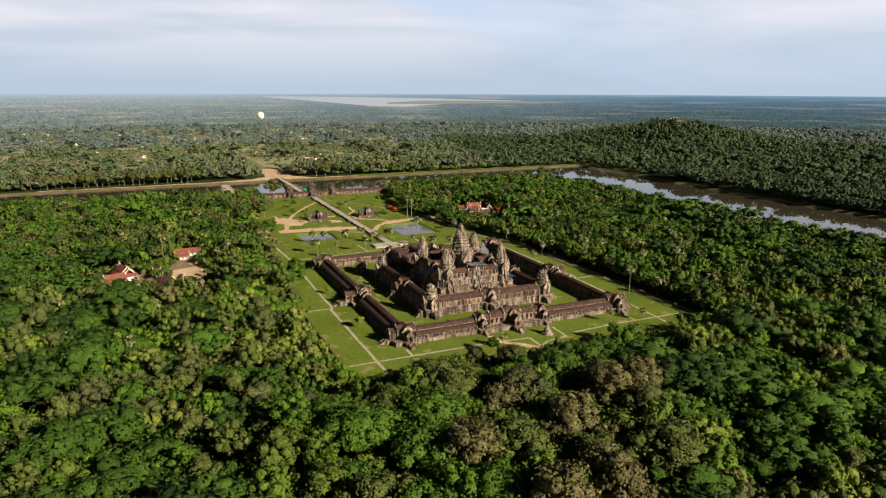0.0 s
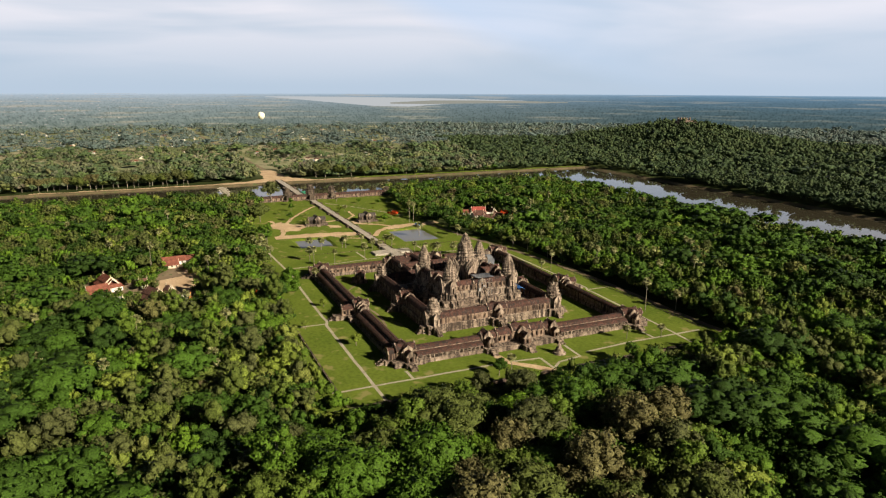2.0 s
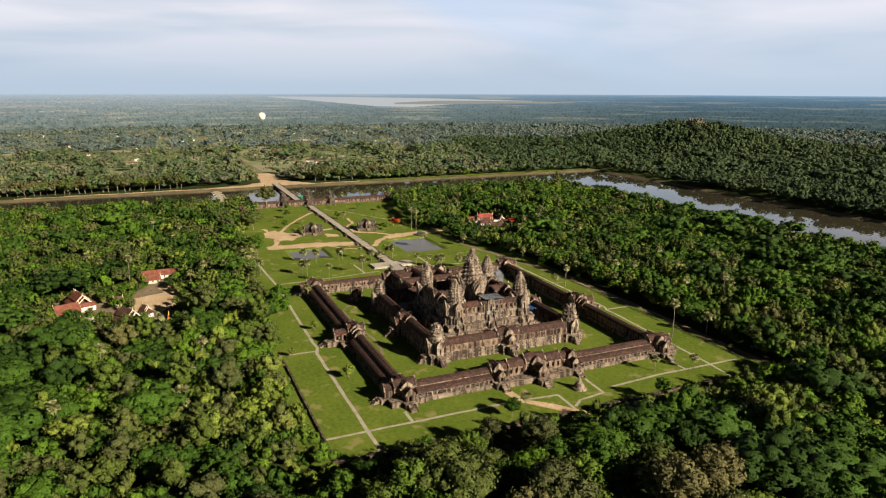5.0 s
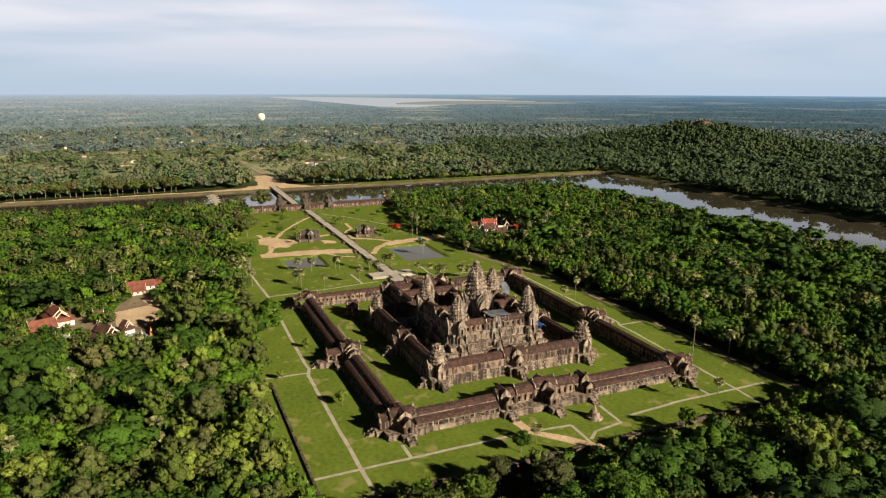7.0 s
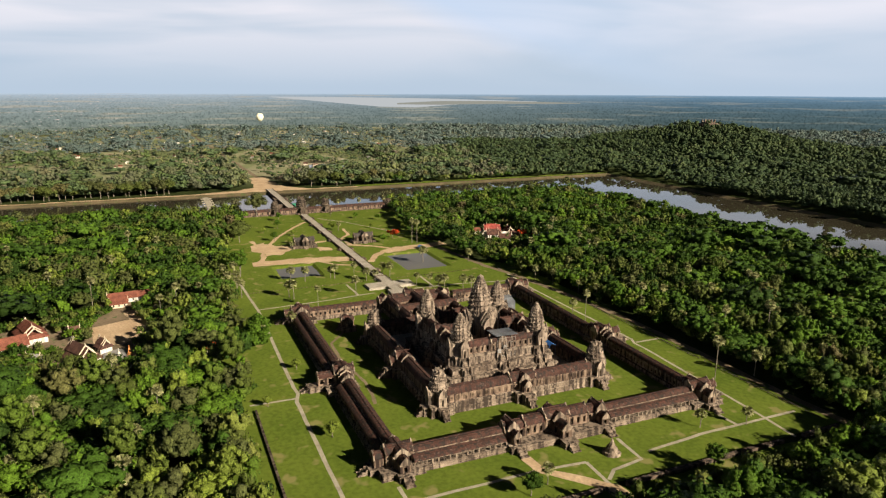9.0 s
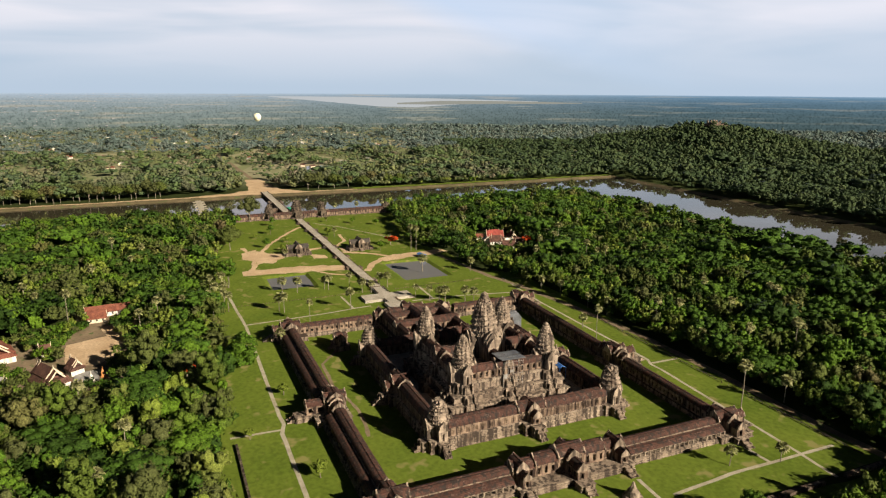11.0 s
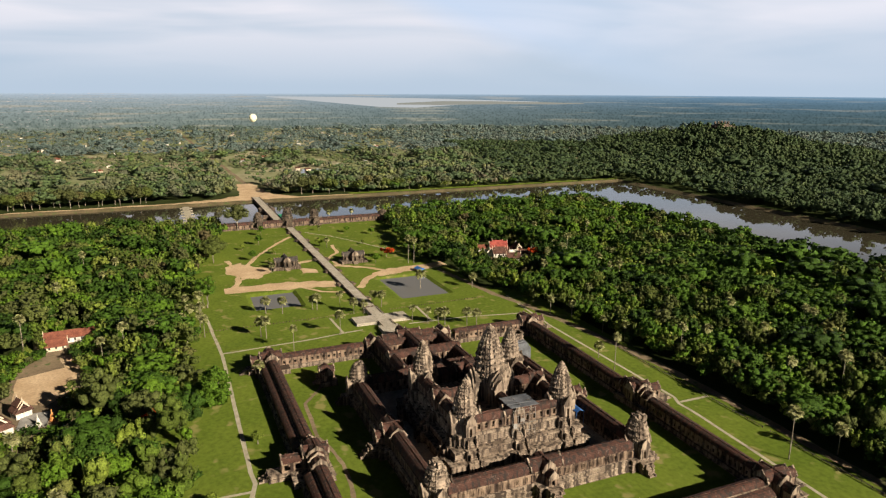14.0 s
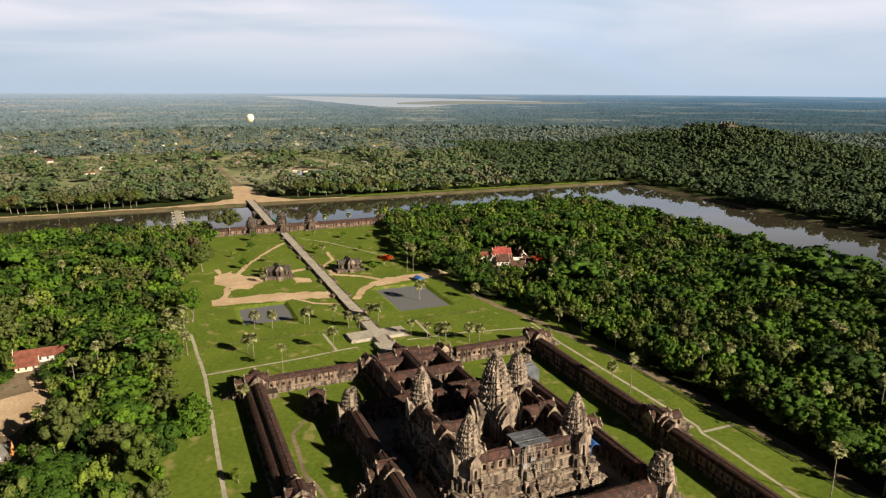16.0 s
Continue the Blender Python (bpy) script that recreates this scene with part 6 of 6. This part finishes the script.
# beyond the moat
fx, fy = scatter(-1500, 500, -900, 1500, 12.0, 0.5)
ok = ~room(fx, fy, 3) & in_view(fx, fy) & zone(fx, fy, 640, 1250) & ((fx < -800) | (fy > 690))
thin = np.array([noise.noise(Vector((a * 0.006, b * 0.006, 11))) for a, b in zip(fx, fy)])
ok &= ~((fx < -960) & (fy < 420) & (thin > 0.12))
# the north side takes the darker foliage, so its dimness is in the colour
north_side = fy > 480 - (fx + 800) * 0.25
for pick_, m_, label, seed in ((ok & ~north_side, M_FAR, "green woodland beyond the moat", 4), (ok & north_side, M_HILL, "woodland north of the moat, dimmed by darker foliage colour", 5)):
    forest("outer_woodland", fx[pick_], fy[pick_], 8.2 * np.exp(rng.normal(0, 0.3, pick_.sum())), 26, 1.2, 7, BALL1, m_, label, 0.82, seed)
fx, fy = scatter(-2900, 200, -1900, 3000, 17.0, 0.5)
d_ = np.hypot(fx - EYE_MID.x, fy - EYE_MID.y)
ok = ~open_ground(fx, fy) & in_view(fx, fy) & (np.hypot(fx - 330, fy + 165) >= 1250) & (d_ < 3200) & ((d_ < 2300) | (rng.uniform(0, 1, len(fx)) < 0.6))
thin = np.array([noise.noise(Vector((a * 0.005, b * 0.009, 11))) + 0.5 * noise.noise(Vector((a * 0.02, b * 0.03, 3))) for a, b in zip(fx, fy)])
field = (fx < -850) & (fy < 300 - (fx + 850) * 0.35)
ok &= ~(field & (thin > np.where(fx < -1150, -0.16, 0.08)))
hill = np.hypot((fx + 1170) / 1.25, fy - 1330) < 330
north_side = fy > 480 - (fx + 800) * 0.25
# farther woods switch to the leaf colours with stronger painted haze
for name, pick_, m_, label, seed in (
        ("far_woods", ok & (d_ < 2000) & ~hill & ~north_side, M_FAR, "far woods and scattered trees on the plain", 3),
        ("far_woods", ok & (d_ < 2300) & ~hill & north_side, M_HILL, "far woods round the hill, dimmed by darker foliage colour", 16),
        ("remote_woods", ok & (d_ >= 2000) & ~hill & ~north_side, M_HAZY, "remote woods on the plain, haze put into their colour", 9),
        ("remote_woods", ok & (d_ >= 2300) & ~hill & north_side, M_HAZY, "remote forest with haze put into its colour", 17)):
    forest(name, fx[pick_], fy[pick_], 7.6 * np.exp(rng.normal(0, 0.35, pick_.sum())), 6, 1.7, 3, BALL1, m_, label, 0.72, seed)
sx, sy = scatter(-2900, -900, -1900, 1400, 15.0, 0.5)
d_ = np.hypot(sx - EYE_MID.x, sy - EYE_MID.y)
clump = np.array([noise.noise(Vector((a * 0.012, b * 0.016, 21))) for a, b in zip(sx, sy)])
ok = ~open_ground(sx, sy) & in_view(sx, sy) & (d_ < 3250) & (sy < 320 - (sx + 850) * 0.35) & (clump + rng.normal(0, 0.25, len(sx)) > -0.02)
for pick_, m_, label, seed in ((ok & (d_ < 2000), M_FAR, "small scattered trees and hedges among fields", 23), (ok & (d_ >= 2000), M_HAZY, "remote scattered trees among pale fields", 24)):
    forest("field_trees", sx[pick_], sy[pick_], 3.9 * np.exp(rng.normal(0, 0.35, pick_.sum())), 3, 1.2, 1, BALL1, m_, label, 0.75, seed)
hx, hy = scatter(-1620, -720, 960, 1700, 13.0)
on_hill = (np.hypot((hx + 1170) / 1.25, hy - 1330) < 330) & (np.hypot(hx + 1170, hy - 1330) > 46)
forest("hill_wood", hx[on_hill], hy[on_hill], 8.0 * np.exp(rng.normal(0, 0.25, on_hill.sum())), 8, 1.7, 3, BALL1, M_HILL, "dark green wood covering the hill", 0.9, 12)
nx, ny = scatter(-220, 165, 150, 215, 9.0)
ok = ~open_ground(nx, ny)
forest("roadside_woodland", nx[ok], ny[ok], 4.4, 60, 0.7, 7, BALL1, M_LEAF, "dense low woodland along the dirt road", 1.0, 15)
bx, by = scatter(480, 860, -620, 340, 16.0)
forest("rear_woodland", bx, by, 9.5, 6, 3.0, 2, BALL1, M_LEAF, "green woodland behind the flight's start", 1.2, 13)
sx, sy = scatter(100, 480, -560, -300, 16.0)
ok = ~in_view(sx, sy)
forest("rear_woodland", sx[ok], sy[ok], 9.5, 6, 3.0, 2, BALL1, M_LEAF, "green woodland beside the flight's start", 1.2, 14)
fx, fy = scatter(-245, -30, -310, -188, 6.5)
ok = inside(YARDS[0], fx, fy) & ~inside([(-74, -210), (-70, -250), (-104, -252), (-112, -262), (-128, -296), (-164, -292), (-164, -262), (-136, -256), (-122, -238), (-160, -238), (-182, -226), (-200, -228), (-232, -226), (-232, -204), (-200, -206), (-190, -214), (-150, -203), (-110, -208)], fx, fy)
forest("shrubbery", fx[ok], fy[ok], 3.2, 70, 0.6, 6, BALL1, M_LEAF, "low garden shrubs round the monastery", 1.0, 6)
fx, fy = scatter(-380, -212, 122, 216, 7)
ok = inside(YARDS[1], fx, fy) & ~inside([(-300, 160), (-300, 210), (-372, 210), (-372, 172), (-335, 160)], fx, fy)
forest("shrubbery", fx[ok], fy[ok], 2.6, 50, 0.6, 6, BALL1, M_LEAF, "low garden shrubs round the northern monastery", 1.1, 7)

# sugar palms


def palm_crown(r, radius, blades, tint):
    V, T = [], []
    for i in range(blades):
        d = r.normal(0, 1, 3)
        d[2] = d[2] * 0.75 + 0.2
        d /= np.linalg.norm(d)
        side = np.cross(d, (0, 0, 1.0))
        side /= np.linalg.norm(side) + 1e-6
        L = radius * r.uniform(0.8, 1.05)
        w = L * 0.28
        tip = d * L + np.array([0, 0, -0.18 * L])
        V += [d * L * 0.25, d * L * 0.75 + side * w, tip, d * L * 0.75 - side * w]
        T += [min(1, max(0, tint + r.normal(0, 0.2)))] * 4
    V = np.array(V)
    return quads_mesh("crown", V, np.arange(len(V)).reshape(-1, 4), T)


PALMS = []
for k, (h, rad) in enumerate(((19, 4.0), (14, 4.2), (24, 4.0), (10, 4.2))):
    r_ = np.random.default_rng(50 + k)
    pc = palm_crown(r_, rad, 64, 0.55)
    pc.transform(Matrix.Translation((0, 0, h)))
    pc.materials.append(M_PALM)
    s_ = Shape()
    s_.rings([[(math.cos(a) * q + dx, math.sin(a) * q, z) for a in (i * math.pi / 3 for i in range(6))] for z, q, dx in ((-0.3, 0.42, 0), (1, 0.32, 0), (h * 0.5, 0.25, 0.2), (h, 0.2, 0))])
    tr_ = s_.mesh("trunk")
    tr_.materials.append(M_BARK)
    PALMS.append((pc, tr_))


def palm(x, y, kind, scale=1.0, label="tall sugar palm with round fan-leaf crown"):
    t = thing("sugar_palm", Matrix.Translation((x, y, 0)) @ Matrix.Rotation(x * 3.1 + y, 4, "Z") @ Matrix.Scale(scale, 4), label, "palm tree", "sugar palms")
    part("trunk", PALMS[kind][1], M_BARK, t)
    part("crown", PALMS[kind][0], M_PALM, t)


for x, y, k, s in ((-226, -80, 3, 1.1), (-221, -68, 3, 1.1), (-171, -88, 1, 1.0), (-176, -91, 3, 1.2), (-138, -75, 0, .9), (-219, -41, 3, 1.1), (-222, -44, 3, .9), (-158, -38, 1, 1.1),
                   (-216, -23, 1, .9), (-200, -16, 3, 1.0), (-196, -9, 3, .9), (-214, 4, 3, 1.0), (-207, 9, 3, 1.1), (-165, 20, 1, .8), (-156, 29, 1, .8), (-152, 36, 3, 1.0), (-149, 40, 3, 1.1),
                   (-142, 55, 3, 1.1), (-140, 62, 3, 1.0), (-331, 78, 2, 1.1), (-328, 83, 2, 1.05), (-102, -103, 3, 1.0), (-31, 106, 2, .95), (-52, 109, 3, .9), (-142, 128, 1, .9),
                   (-124, 136, 1, .9), (88, 118, 2, 1.05), (-280, 111, 0, .7), (-229, 101, 3, 1.1), (94, 144, 1, 1.0), (-90, 140, 1, .8), (-70, 144, 1, .9), (-190, -128, 1, 1.0),
                   (-205, -130, 1, .9), (-214, -136, 1, 1.1), (-222, -128, 1, 1.0), (-236, -138, 0, .9), (-246, -128, 1, 1.1), (-262, -124, 1, .9), (-198, -142, 0, .8), (-184, -140, 1, .9),
                   (-590, 60, 3, 1.0), (-592, 92, 3, 1.0), (-592, 130, 3, 1.1), (-590, -60, 3, 1.0), (-345, -56, 3, .8), (145.5, -37, 3, .85), (131.5, 64.7, 3, .82), (138.5, 89.7, 3, .8), (-520, 30, 3, .6), (-430, 18, 3, .9), (-246, 58, 3, 1.3)):
    palm(x, y, k, s)
r_ = np.random.default_rng(77)
for _ in range(70):
    x, y = r_.uniform(-420, 100), r_.choice([r_.uniform(-330, -160), r_.uniform(150, 340)])
    if not open_ground(np.array([x]), np.array([y]))[0]:
        palm(float(x), float(y), int(r_.choice([0, 0, 2, 1])), float(r_.uniform(0.85, 1.1)), "sugar palm rising out of the woodland")

# single trees on the lawns
for x, y, k, s, lab in ((67, -115, 6, .62, "small bushy lawn tree"), (-25, -115, 6, .5, "small bushy lawn tree"),
                        (20, -140, 6, .45, "small shrub near the ditch"), (166, 40, 4, .6, "round dark shrub by the low wall"), (150, -48, 0, .55, "dark shrub by the low wall"),
                        (-258, -121, 4, 1.1, "leafy tree at the lawn's edge"), (-405, -104, 3, 1.15, "large spreading tree at the lawn's edge"), (-560, -62, 7, 1.3, "large grey-green tree near the gate"),
                        (-345, 48, 1, .5, "small tree near the library"), (-440, 12, 6, .7, "small tree beside the causeway"), (-420, -40, 6, .5, "small round tree on the lawn"), (-470, -50, 4, .5, "small round tree on the lawn"),
                        (-380, -52, 6, .5, "small round tree on the lawn"), (-500, 60, 1, .4, "small round tree on the lawn"), (-480, 85, 1, .4, "small round tree on the lawn"), (-520, -40, 4, .5, "small round tree on the lawn"), (-452, -70, 6, .45, "small round tree on the lawn"),
                        (-398, -66, 4, .5, "small round tree on the lawn"), (-430, 60, 6, .4, "small round tree on the lawn")):
    tree(x, y, k, s, x, "lawn trees", label=lab)
bank = np.random.default_rng(21)
for k in range(34):
    y = (-430 + k * 11.5) if k < 24 else (70 + (k - 24) * 24)
    tree(float(-812 - bank.uniform(0, 14)), float(y + bank.uniform(-4, 4)), int(bank.choice([3, 7, 9])), float(bank.uniform(0.85, 1.2)), float(k), "moat bank trees", label="tall pale-trunked tree on the moat's far bank")
bt = thing("banyan_tree", turn(20, -80, -131), "big round dark green tree beside the path", "tree")
bv_, bq_, bc_, bn_ = crown(np.random.default_rng(9), 10.5, 20, 0.6, 30, 2100, 0.75, BALL2, 1.0, -0.95)
part("crown", quads_mesh("crown", bv_, bq_, np.full(len(bv_), 0.25), bn_), M_LEAF, bt)
part("trunk", trunk_shape(np.random.default_rng(9), 5, 0.7, bc_), M_BARK, bt)
fl_v, fl_q, fl_c, fl_n = crown(np.random.default_rng(5), 5.0, 6, 4, 6, 200, 0.9, BALL2)
fl_me = quads_mesh("crown", fl_v, fl_q, np.random.default_rng(5).uniform(0, 1, len(fl_v)))
fl_me.materials.append(M_FLAME)
for x, y, s in ((-65, -165, 1.0), (-365, 66, 1.1), (-300, 205, 1.0), (-285, 214, .8), (40, -290, .8)):
    t = thing("flame_tree", Matrix.Translation((x, y, 3.0 if abs(y) > 150 else 0)) @ Matrix.Scale(s * 0.9, 4), "flame tree covered in red blossom", "tree", "flame trees")
    part("trunk", TREE_KINDS[6][1], M_BARK, t)
    part("crown", fl_me, M_FLAME, t)
